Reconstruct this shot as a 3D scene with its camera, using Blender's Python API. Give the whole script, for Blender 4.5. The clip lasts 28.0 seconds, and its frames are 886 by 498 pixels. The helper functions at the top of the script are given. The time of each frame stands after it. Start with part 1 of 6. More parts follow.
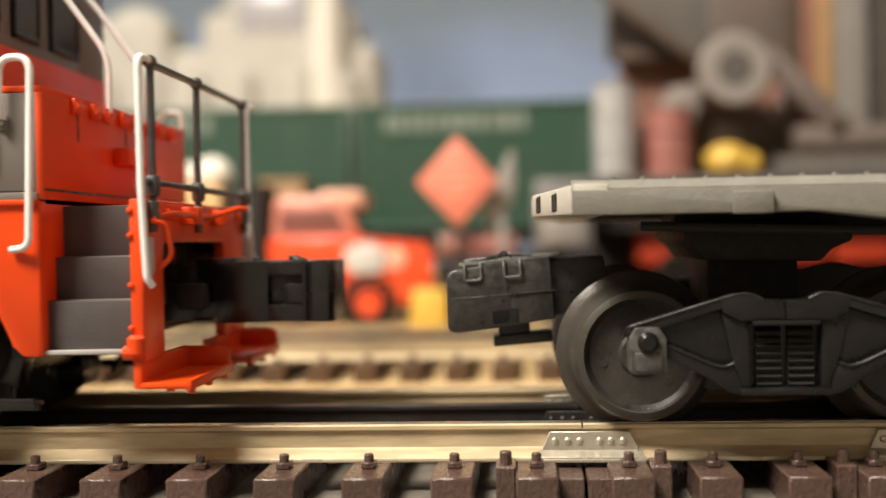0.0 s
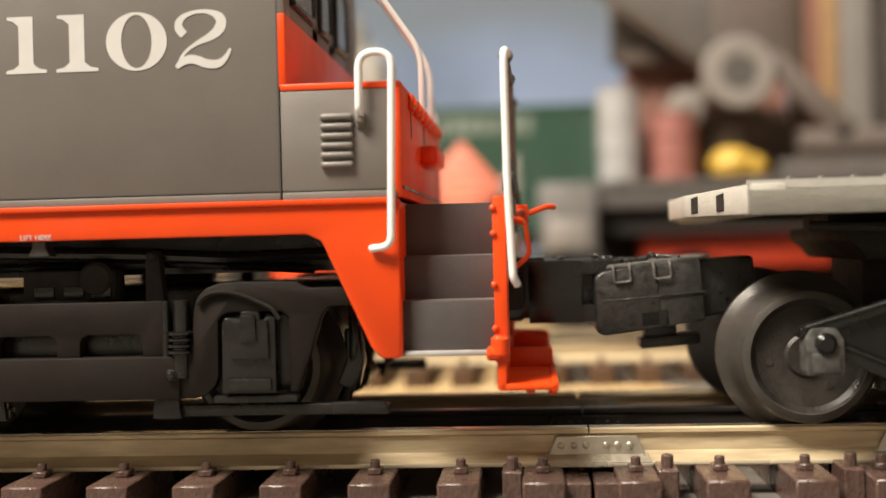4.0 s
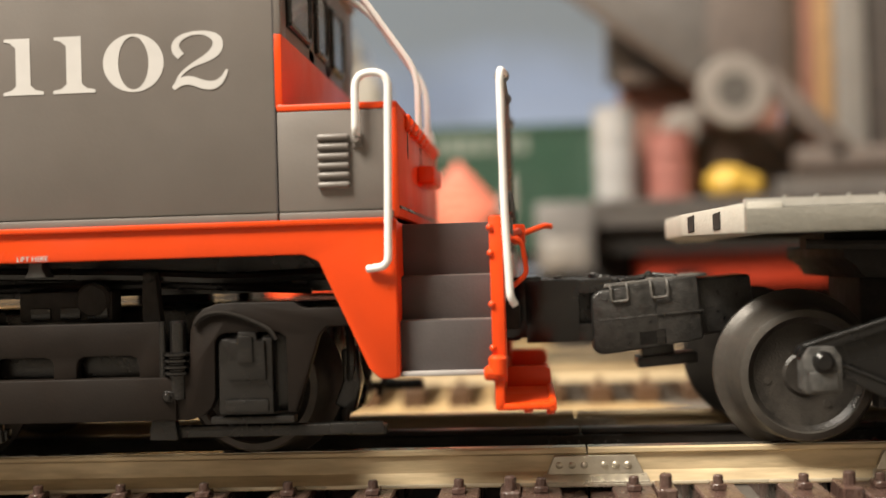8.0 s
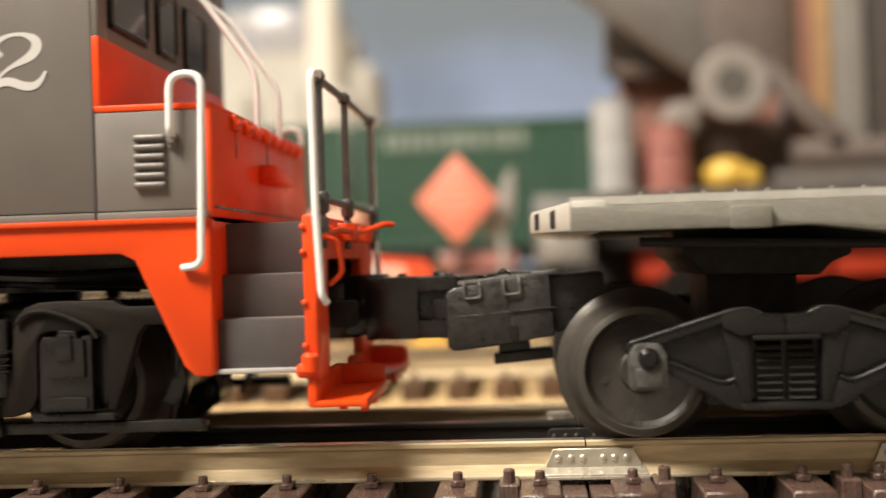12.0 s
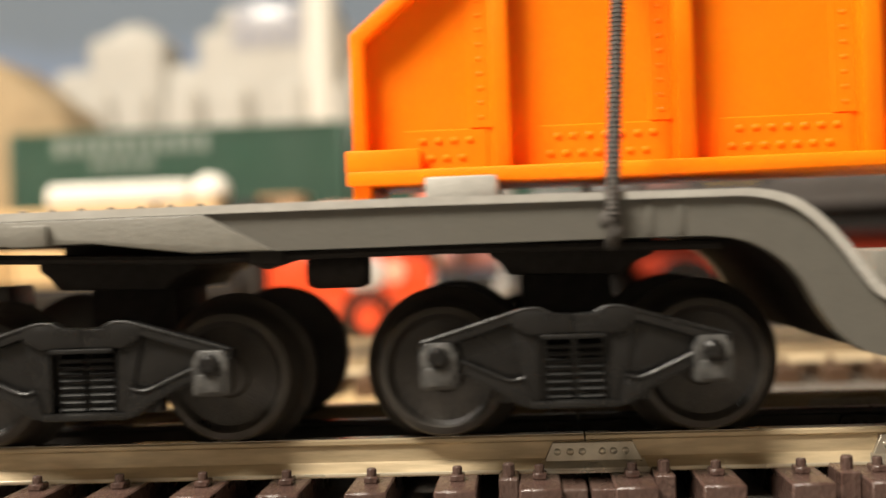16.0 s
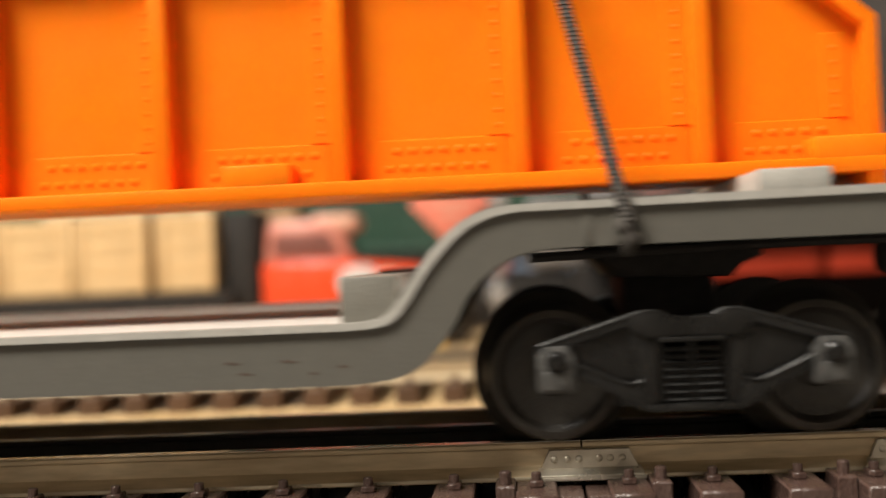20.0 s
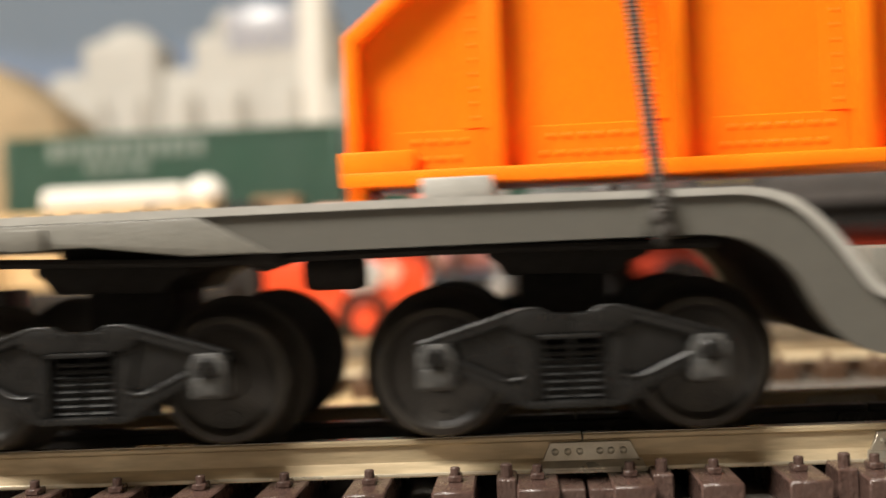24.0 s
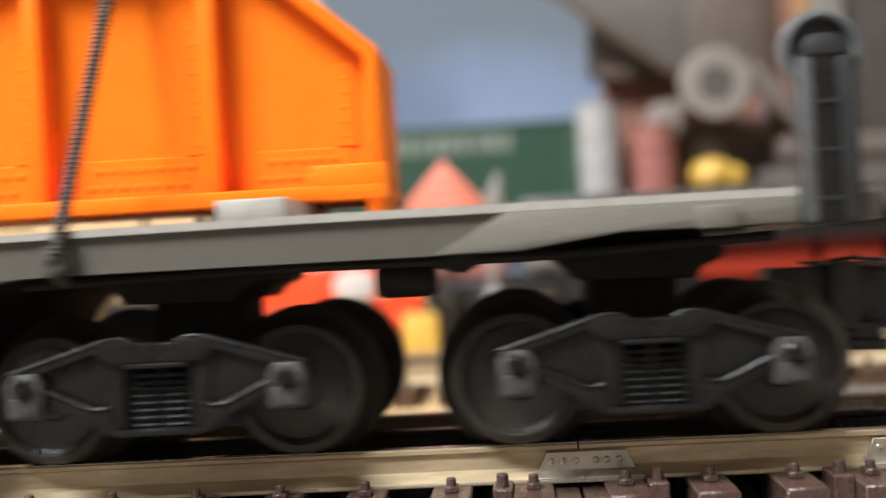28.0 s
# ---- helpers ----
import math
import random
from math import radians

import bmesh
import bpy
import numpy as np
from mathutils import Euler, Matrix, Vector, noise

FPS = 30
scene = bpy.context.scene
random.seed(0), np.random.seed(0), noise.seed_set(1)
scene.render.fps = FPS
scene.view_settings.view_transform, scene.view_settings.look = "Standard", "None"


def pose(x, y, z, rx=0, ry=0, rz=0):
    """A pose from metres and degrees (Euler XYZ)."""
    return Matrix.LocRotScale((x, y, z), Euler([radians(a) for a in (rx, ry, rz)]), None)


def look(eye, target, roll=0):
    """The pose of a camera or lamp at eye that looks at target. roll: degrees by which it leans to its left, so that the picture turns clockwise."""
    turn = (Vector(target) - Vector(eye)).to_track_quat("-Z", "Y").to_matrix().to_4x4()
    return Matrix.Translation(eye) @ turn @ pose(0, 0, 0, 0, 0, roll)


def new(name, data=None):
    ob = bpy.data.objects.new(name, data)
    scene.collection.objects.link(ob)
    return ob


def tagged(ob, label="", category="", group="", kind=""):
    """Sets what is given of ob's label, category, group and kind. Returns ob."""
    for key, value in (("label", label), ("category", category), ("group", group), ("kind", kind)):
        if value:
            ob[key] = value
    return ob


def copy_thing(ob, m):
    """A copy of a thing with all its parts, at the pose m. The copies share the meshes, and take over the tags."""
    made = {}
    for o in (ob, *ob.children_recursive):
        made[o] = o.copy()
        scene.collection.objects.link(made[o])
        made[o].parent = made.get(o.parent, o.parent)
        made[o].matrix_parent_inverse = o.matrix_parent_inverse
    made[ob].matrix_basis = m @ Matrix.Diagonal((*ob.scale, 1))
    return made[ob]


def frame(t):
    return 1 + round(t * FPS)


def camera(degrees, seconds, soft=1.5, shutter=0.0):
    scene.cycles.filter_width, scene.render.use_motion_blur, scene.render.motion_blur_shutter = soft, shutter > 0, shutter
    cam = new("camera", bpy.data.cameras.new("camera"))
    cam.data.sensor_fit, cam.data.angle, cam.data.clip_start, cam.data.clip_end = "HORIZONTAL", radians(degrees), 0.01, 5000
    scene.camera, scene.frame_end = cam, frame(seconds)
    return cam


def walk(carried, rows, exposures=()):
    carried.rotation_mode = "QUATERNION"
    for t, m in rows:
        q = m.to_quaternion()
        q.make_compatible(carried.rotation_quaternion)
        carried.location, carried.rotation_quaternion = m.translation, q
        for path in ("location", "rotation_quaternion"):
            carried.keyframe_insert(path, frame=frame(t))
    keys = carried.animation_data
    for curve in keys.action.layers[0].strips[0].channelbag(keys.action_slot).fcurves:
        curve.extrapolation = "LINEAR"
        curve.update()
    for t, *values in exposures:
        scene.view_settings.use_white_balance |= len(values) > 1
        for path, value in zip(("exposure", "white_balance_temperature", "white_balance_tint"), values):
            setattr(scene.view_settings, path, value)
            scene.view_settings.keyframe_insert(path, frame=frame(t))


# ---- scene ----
cam = camera(42.0, 28.0, soft=1.5, shutter=0.85)
cam.data.dof.use_dof, cam.data.dof.focus_distance, cam.data.dof.aperture_fstop = True, 0.146, 13.0

MM = 0.001
# seconds, yaw, pitch, roll of the camera on its stand
TURNS = (
    (0, 4.09, -0.45, 1.09),
    (0.5, 4.06, -0.40, 1.17),
    (1, 4.11, -0.20, 1.42),
    (1.5, 4.29, 0.01, 1.47),
    (2, 4.41, 0.08, 1.43),
    (2.5, 4.43, -0.05, 1.38),
    (3, 4.37, -0.23, 1.31),
    (3.5, 4.30, -0.28, 1.43),
    (5.5, 4.42, 0.32, 1.42),
    (6, 4.40, 0.04, 1.45),
    (6.5, 4.36, 0.30, 1.40),
    (7, 4.35, 0.57, 1.40),
    (7.5, 4.29, 0.70, 1.49),
    (8, 4.19, 0.79, 1.68),
    (8.5, 4.09, 0.92, 1.74),
    (9, 4.03, 1.06, 1.74),
    (9.5, 4.06, 0.65, 1.78),
    (10, 4.11, 0.45, 1.74),
    (10.5, 4.11, 0.35, 1.72),
    (11, 4.10, 0.43, 1.74),
    (11.5, 4.11, 0.46, 1.75),
    (13.5, 4.09, 0.42, 1.96),
    (14, 4.08, 0.42, 1.97),
    (14.5, 4.07, 0.42, 2.00),
    (15, 4.04, 0.34, 2.05),
    (15.5, 4.06, 0.21, 2.04),
    (16, 4.04, 0.18, 2.08),
    (16.5, 4.06, 0.23, 2.04),
    (17, 4.05, 0.24, 2.07),
    (17.5, 4.05, 0.23, 2.08),
    (18, 3.99, 0.23, 2.17),
    (18.5, 3.82, 0.61, 2.38),
    (19, 3.82, 0.65, 2.43),
    (19.5, 3.80, 0.63, 2.52),
    (20, 3.79, 0.58, 2.56),
    (20.5, 3.82, 0.44, 2.58),
    (21, 3.84, 0.29, 2.51),
    (21.5, 3.83, 0.32, 2.49),
    (23.5, 3.82, 0.18, 2.61),
    (24, 3.84, 0.22, 2.56),
    (24.5, 3.83, 0.24, 2.66),
    (25, 3.83, 0.24, 2.70),
    (25.5, 3.67, 0.42, 2.80),
    (26, 3.66, 0.70, 2.79),
    (26.5, 3.63, 0.72, 2.84),
    (27, 3.62, 0.75, 2.94),
    (27.5, 3.67, 0.74, 2.95),
    (28, 3.54, 0.72, 3.12),
)
walk(cam, [(t, pose(0, -0.164, 0.02337, 90 + p, r, y)) for t, y, p, r in TURNS], exposures=((0, -0.1, 6500, 10), (2, -0.09, 6500, 10), (3, 0.02, 6500, 10), (6, 0.06, 6500, 10), (11, 0.06, 6500, 10), (15, -0.05, 6500, 10), (18, 0.03, 6400, 10), (19, -0.2, 6350, 10), (20, -0.36, 6250, 10), (21, -0.1, 6200, 10), (24, -0.13, 6150, 10), (25, -0.13, 6100, 10), (26, -0.39, 6050, 10), (27, -0.45, 5900, 10), (28, -0.05, 5600, 10)))

# way of the flat cars along the track: seconds, millimetres
CAR_WAY = (
    (0, 0.00),
    (1, 0.00),
    (1.5, 1.92),
    (2, 7.91),
    (2.5, 14.96),
    (3, 18.69),
    (3.5, 19.50),
    (10, 19.50),
    (10.5, 16.26),
    (11, 11.23),
    (11.5, 6.08),
    (13.5, -22.37),
    (14, -31.82),
    (14.5, -42.28),
    (15, -54.60),
    (15.5, -68.47),
    (16, -84.00),
    (16.5, -100.46),
    (17, -118.70),
    (17.5, -139.38),
    (18, -161.70),
    (18.5, -183.50),
    (19, -205.10),
    (19.5, -226.10),
    (20, -247.50),
    (20.5, -272.00),
    (21, -297.10),
    (21.5, -320.20),
    (23.5, -422.60),
    (24, -451.35),
    (24.5, -479.50),
    (25, -507.80),
    (25.5, -536.40),
    (26, -565.20),
    (26.5, -593.20),
    (27, -621.50),
    (27.5, -650.10),
    (28, -678.40),
)
# way of the locomotive until it pulls the cars
LOCO_WAY = (
    (0, 0.00),
    (0.5, 7.42),
    (1, 16.90),
    (1.5, 24.74),
    (2, 31.65),
    (2.5, 38.63),
    (3, 42.16),
    (3.5, 42.80),
    (10, 42.80),
    (10.5, 38.09),
    (11, 32.73),
    (11.5, 27.14),
)


def glide(table, t):
    """Smooth value of a table of (seconds, value) at t."""
    ts, vs = [a for a, _ in table], [b for _, b in table]
    if t <= ts[0]:
        return vs[0]
    if t >= ts[-1]:
        return vs[-1] + (t - ts[-1]) * (vs[-1] - vs[-2]) / (ts[-1] - ts[-2])
    i = max(k for k in range(len(ts)) if ts[k] <= t)
    i = min(i, len(ts) - 2)
    h = ts[i + 1] - ts[i]
    d = [(vs[k + 1] - vs[k]) / (ts[k + 1] - ts[k]) for k in range(len(ts) - 1)]

    def slope(k):
        if k == 0:
            return d[0]
        if k == len(ts) - 1:
            return d[-1]
        a, b = d[k - 1], d[k]
        return 0.0 if a * b <= 0 else 2 * a * b / (a + b)

    u = (t - ts[i]) / h
    m0, m1 = slope(i), slope(i + 1)
    return ((2 * u ** 3 - 3 * u ** 2 + 1) * vs[i] + (u ** 3 - 2 * u ** 2 + u) * h * m0
            + (-2 * u ** 3 + 3 * u ** 2) * vs[i + 1] + (u ** 3 - u ** 2) * h * m1)


def car_way(t):
    return glide(CAR_WAY, t)


def loco_way(t):
    return glide(LOCO_WAY, t) if t < 11.4 else car_way(t) + 21.06


# ---- light: a closed room with warm lamps over the layout and beside it ----
world = bpy.data.worlds.new("room_air")
world.use_nodes = True
world.node_tree.nodes["Background"].inputs[0].default_value = (1.0, 0.86, 0.7, 1)
world.node_tree.nodes["Background"].inputs[1].default_value = 0.10
scene.world = world


def room_lamp(x, y, z, sx, sy, watts, colour):
    d = bpy.data.lights.new("room_lamp", "AREA")
    d.shape, d.size, d.size_y, d.energy, d.color = "RECTANGLE", sx, sy, watts, colour
    o = new("room_lamp", d)
    o.matrix_world = look((x, y, z), (x * 0.4, 0.0, 0.0))
    return o


WARM = (1.0, 0.915, 0.78)
LAMPS = ((-0.55, 0.14, 1.30, 0.5, 0.4, 8.2), (-0.46, -0.45, 0.88, 0.42, 0.32, 30.6), (0.60, 0.50, 1.34, 0.6, 0.6, 3.2))
for lx, ly, lz, sx, sy, w in LAMPS:
    room_lamp(lx, ly, lz, sx, sy, w, WARM)


# ---- materials ----
def mat(name, colour, rough=0.5, metal=0.0, vary=0.12, size=2.0, bump=0.0, bump_size=0.3, second=None, second_size=9.0,
        second_amount=0.35, coat=0.0, sub=0.0, island=0.0, shine=0.5, rough_vary=0.1, stretch=(1, 1, 1)):
    """A procedural surface: colour with fine grain and larger stains, sizes in millimetres."""
    m = bpy.data.materials.new(name)
    m.use_nodes = True
    nt = m.node_tree
    b = nt.nodes["Principled BSDF"]
    tc = nt.nodes.new("ShaderNodeTexCoord")
    mp = nt.nodes.new("ShaderNodeMapping")
    mp.inputs["Scale"].default_value = stretch
    nt.links.new(tc.outputs["Object"], mp.inputs["Vector"])

    def noise_at(mm, detail=4.0):
        n = nt.nodes.new("ShaderNodeTexNoise")
        n.inputs["Scale"].default_value = 1000.0 / mm
        n.inputs["Detail"].default_value = detail
        nt.links.new(mp.outputs[0], n.inputs["Vector"])
        return n.outputs["Fac"]

    def ramp(src, lo, hi):
        r = nt.nodes.new("ShaderNodeMapRange")
        r.inputs["From Min"].default_value, r.inputs["From Max"].default_value = 0.3, 0.7
        r.inputs["To Min"].default_value, r.inputs["To Max"].default_value = lo, hi
        nt.links.new(src, r.inputs["Value"])
        return r.outputs[0]

    def mix(kind, fac, a, c):
        n = nt.nodes.new("ShaderNodeMix")
        n.data_type, n.blend_type = "RGBA", kind
        if isinstance(fac, float):
            n.inputs[0].default_value = fac
        else:
            nt.links.new(fac, n.inputs[0])
        for sock, v in ((n.inputs[6], a), (n.inputs[7], c)):
            if isinstance(v, tuple):
                sock.default_value = (*v, 1)
            else:
                nt.links.new(v, sock)
        return n.outputs[2]

    fine = noise_at(size)
    lo, hi = tuple(c * (1 - vary) for c in colour), tuple(min(1, c * (1 + vary)) for c in colour)
    col = mix("MIX", ramp(fine, 0.0, 1.0), lo, hi)
    big = noise_at(second_size, 6.0)
    if second:
        col = mix("MIX", ramp(big, 0.0, second_amount), col, second)
    if island:
        oi = nt.nodes.new("ShaderNodeObjectInfo")
        hsv = nt.nodes.new("ShaderNodeHueSaturation")
        r = nt.nodes.new("ShaderNodeMapRange")
        r.inputs["To Min"].default_value, r.inputs["To Max"].default_value = 1 - island, 1 + island
        nt.links.new(oi.outputs["Random"], r.inputs["Value"])
        nt.links.new(r.outputs[0], hsv.inputs["Value"])
        nt.links.new(col, hsv.inputs["Color"])
        col = hsv.outputs[0]
    nt.links.new(col, b.inputs["Base Color"])
    nt.links.new(ramp(big, max(0.02, rough - rough_vary), min(1, rough + rough_vary)), b.inputs["Roughness"])
    b.inputs["Metallic"].default_value = metal
    b.inputs["Specular IOR Level"].default_value = shine
    b.inputs["Coat Weight"].default_value = coat
    b.inputs["Coat Roughness"].default_value = 0.15
    if sub:
        b.inputs["Subsurface Weight"].default_value = sub
        b.inputs["Subsurface Radius"].default_value = (0.004, 0.0015, 0.0004)
        b.inputs["Subsurface Scale"].default_value = 0.5
    if bump:
        bp = nt.nodes.new("ShaderNodeBump")
        bp.inputs["Strength"].default_value = bump
        bp.inputs["Distance"].default_value = 0.0002
        nt.links.new(noise_at(bump_size, 3.0), bp.inputs["Height"])
        nt.links.new(bp.outputs[0], b.inputs["Normal"])
    return m


LOCO_ORANGE = mat("loco_orange_paint", (0.76, 0.062, 0.005), 0.36, vary=0.04, size=5, coat=0.08, shine=0.4, bump=0.12, bump_size=0.5)
LOCO_GREY = mat("loco_grey_paint", (0.1656, 0.1476, 0.1341), 0.42, vary=0.05, size=6, bump=0.08, bump_size=0.4)
STEP_GREY = mat("step_grey_paint", (0.068, 0.059, 0.059), 0.5, vary=0.08, size=3, bump=0.15)
LOCO_WHITE = mat("white_paint", (0.83, 0.82, 0.81), 0.35, vary=0.04, size=4)
LETTER_WHITE = mat("lettering_white", (0.54, 0.525, 0.51), 0.5, vary=0.03, size=2)
STEEL_DARK = mat("rail_post_dark_metal", (0.10, 0.10, 0.10), 0.35, metal=0.7, vary=0.2, size=1.5)
BLACK = mat("black_plastic", (0.0090, 0.0082, 0.0077), 0.26, vary=0.2, size=2, bump=0.12, shine=0.6)
DULL_BLACK = mat("dull_black_casting", (0.030, 0.027, 0.025), 0.65, vary=0.25, size=1.2, bump=0.25, second=(0.034, 0.030, 0.027), second_size=3, second_amount=0.4, shine=0.15)
MATT_BLACK = mat("matt_black_underside", (0.022, 0.0195, 0.0175), 0.95, vary=0.2, size=1.5, bump=0.2, shine=0.04)
TRUCK_BROWN = mat("truck_brown_black", (0.0125, 0.0086, 0.0067), 0.5, vary=0.15, size=2, bump=0.12, second=(0.0095, 0.0075, 0.0062), second_size=9, second_amount=0.5, shine=0.22)
TRUCK_GREY = mat("truck_slate_plastic", (0.0075, 0.0071, 0.0068), 0.30, vary=0.15, size=1.5, bump=0.15, second=(0.019, 0.018, 0.017), second_size=4, second_amount=0.3, shine=0.42)
DUSTY_BLACK = mat("dusty_black_coupler", (0.014, 0.0132, 0.0125), 0.36, vary=0.3, size=0.8, bump=0.5, second=(0.10, 0.094, 0.085), second_size=1.6, second_amount=0.25, shine=0.6)
WHEEL = mat("worn_wheel_metal", (0.015, 0.0136, 0.0124), 0.36, vary=0.5, size=0.7, bump=0.4, second=(0.062, 0.053, 0.044), second_size=5, second_amount=0.6, shine=0.5)
TREAD = mat("bright_wheel_tread", (0.066, 0.059, 0.051), 0.42, metal=0.3, vary=0.12, size=0.8, bump=0.15, second=(0.034, 0.030, 0.026), second_size=4, second_amount=0.5)
# Greys of one plastic, paler where lamps fall, so light sits in the colour.
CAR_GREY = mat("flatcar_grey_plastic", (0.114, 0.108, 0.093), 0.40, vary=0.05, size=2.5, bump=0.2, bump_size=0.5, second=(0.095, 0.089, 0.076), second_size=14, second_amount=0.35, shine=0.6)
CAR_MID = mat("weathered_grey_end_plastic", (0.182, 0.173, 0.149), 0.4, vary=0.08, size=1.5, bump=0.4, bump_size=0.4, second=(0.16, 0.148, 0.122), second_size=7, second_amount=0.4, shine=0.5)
# The brightness of the lamp-facing end is mixed into this grey.
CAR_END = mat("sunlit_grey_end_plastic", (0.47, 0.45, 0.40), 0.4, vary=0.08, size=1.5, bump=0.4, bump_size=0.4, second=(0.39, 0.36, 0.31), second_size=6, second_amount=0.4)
# Paler grey that paints the highlight along the truck frame edges.
TRUCK_EDGE = mat("worn_truck_edge", (0.016, 0.0154, 0.0148), 0.34, vary=0.3, size=1.2, bump=0.2, shine=0.45)
SPRING = mat("dull_spring_plastic", (0.012, 0.0115, 0.011), 0.4, vary=0.15, size=1.5, bump=0.2, shine=0.4)
SCUFF = mat("brown_scuff", (0.075, 0.050, 0.036), 0.7, vary=0.3, size=1.0)
# Lip and deck greys are raised to paint the light on upper faces.
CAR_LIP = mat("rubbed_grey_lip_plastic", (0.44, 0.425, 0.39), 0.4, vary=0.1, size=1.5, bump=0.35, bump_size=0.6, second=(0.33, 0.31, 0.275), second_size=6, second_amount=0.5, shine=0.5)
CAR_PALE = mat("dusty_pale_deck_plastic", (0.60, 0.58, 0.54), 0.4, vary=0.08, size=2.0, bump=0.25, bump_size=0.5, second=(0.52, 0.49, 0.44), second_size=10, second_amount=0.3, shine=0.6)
# Dust on the coupler, made paler still to paint the light on top.
DUST_LIT_TOP = mat("dust_on_black_plastic", (0.115, 0.107, 0.096), 0.5, vary=0.35, size=0.7, bump=0.6, second=(0.045, 0.042, 0.038), second_size=2.0, second_amount=0.7)
# Paler than the rail, painting the light caught on its foot.
RAIL_FOOT = mat("rubbed_rail_foot", (0.74, 0.66, 0.50), 0.32, metal=0.35, vary=0.15, size=2, second=(0.34, 0.25, 0.15), second_size=8, second_amount=0.5, stretch=(0.3, 1, 1))
STAND_GREY = mat("slate_stand_plastic", (0.026, 0.027, 0.029), 0.4, vary=0.15, size=2, bump=0.2)
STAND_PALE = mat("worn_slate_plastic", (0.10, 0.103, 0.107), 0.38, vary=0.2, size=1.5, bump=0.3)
JOURNAL = mat("dusty_grey_axle_box", (0.036, 0.035, 0.034), 0.38, vary=0.25, size=1.0, bump=0.4, second=(0.17, 0.165, 0.155), second_size=1.2, second_amount=0.45)
CAR_BROWN = mat("flatcar_brown_deck", (0.085, 0.046, 0.033), 0.6, vary=0.15, size=2, bump=0.25, shine=0.2)
LOAD_ORANGE = mat("girder_orange_plastic", (0.95, 0.208, 0.003), 0.45, vary=0.03, size=6, sub=0.2, shine=0.1, bump=0.12, bump_size=0.6)
CORD = mat("braided_dark_cord", (0.050, 0.043, 0.037), 0.75, vary=0.4, size=0.5, bump=0.6)
RAIL = mat("tarnished_nickel_rail", (0.68, 0.55, 0.355), 0.38, metal=0.22, vary=0.22, size=1.6, second=(0.20, 0.135, 0.07), second_size=7, second_amount=0.65, bump=0.2, bump_size=0.4, stretch=(0.22, 1, 1.4))
RAIL_SHINE = mat("polished_rail_head", (0.66, 0.60, 0.50), 0.27, metal=0.9, vary=0.1, size=2, second=(0.36, 0.30, 0.22), second_size=9, second_amount=0.4, stretch=(0.25, 1, 1))
JOINER = mat("rail_joiner_plate", (0.62, 0.58, 0.49), 0.34, metal=0.7, vary=0.1, size=1.5, bump=0.2, second=(0.34, 0.28, 0.20), second_size=4, second_amount=0.35)
RAIL_BLACK = mat("blackened_centre_rail", (0.028, 0.024, 0.021), 0.38, metal=0.3, vary=0.2, size=2)
TIE = mat("brown_plastic_tie", (0.080, 0.046, 0.037), 0.29, vary=0.15, size=1.2, bump=1.0, bump_size=0.75, island=0.12, second=(0.12, 0.085, 0.07), second_size=3, second_amount=0.3, stretch=(1.6, 0.5, 1))
TIE_FAR = mat("tan_wooden_tie", (0.085, 0.044, 0.021), 0.6, vary=0.2, size=2, bump=0.4, island=0.15)
ROADBED = mat("pale_track_mat", (0.13, 0.113, 0.094), 0.8, vary=0.2, size=2, bump=0.5, second=(0.08, 0.068, 0.056), second_size=18, second_amount=0.5)
# Two ground colours that paint the shade round the siding.
SHADE_DARK = mat("dark_cinder_scatter", (0.034, 0.024, 0.016), 0.9, vary=0.35, size=2.5, bump=0.7, second=(0.075, 0.050, 0.030), second_size=18, second_amount=0.6)
SHADE_BROWN = mat("brown_earth_scatter", (0.072, 0.044, 0.0245), 0.85, vary=0.3, size=2.5, bump=0.7, second=(0.125, 0.082, 0.047), second_size=22, second_amount=0.5)
BOARD = mat("tan_layout_board", (0.47, 0.31, 0.135), 0.75, vary=0.18, size=3, bump=0.4, second=(0.52, 0.41, 0.27), second_size=45, second_amount=0.45)
PLASTER = mat("room_plaster", (0.80, 0.76, 0.70), 0.9, vary=0.05, size=40)
CARPET = mat("room_floor", (0.34, 0.29, 0.23), 0.9, vary=0.2, size=8)


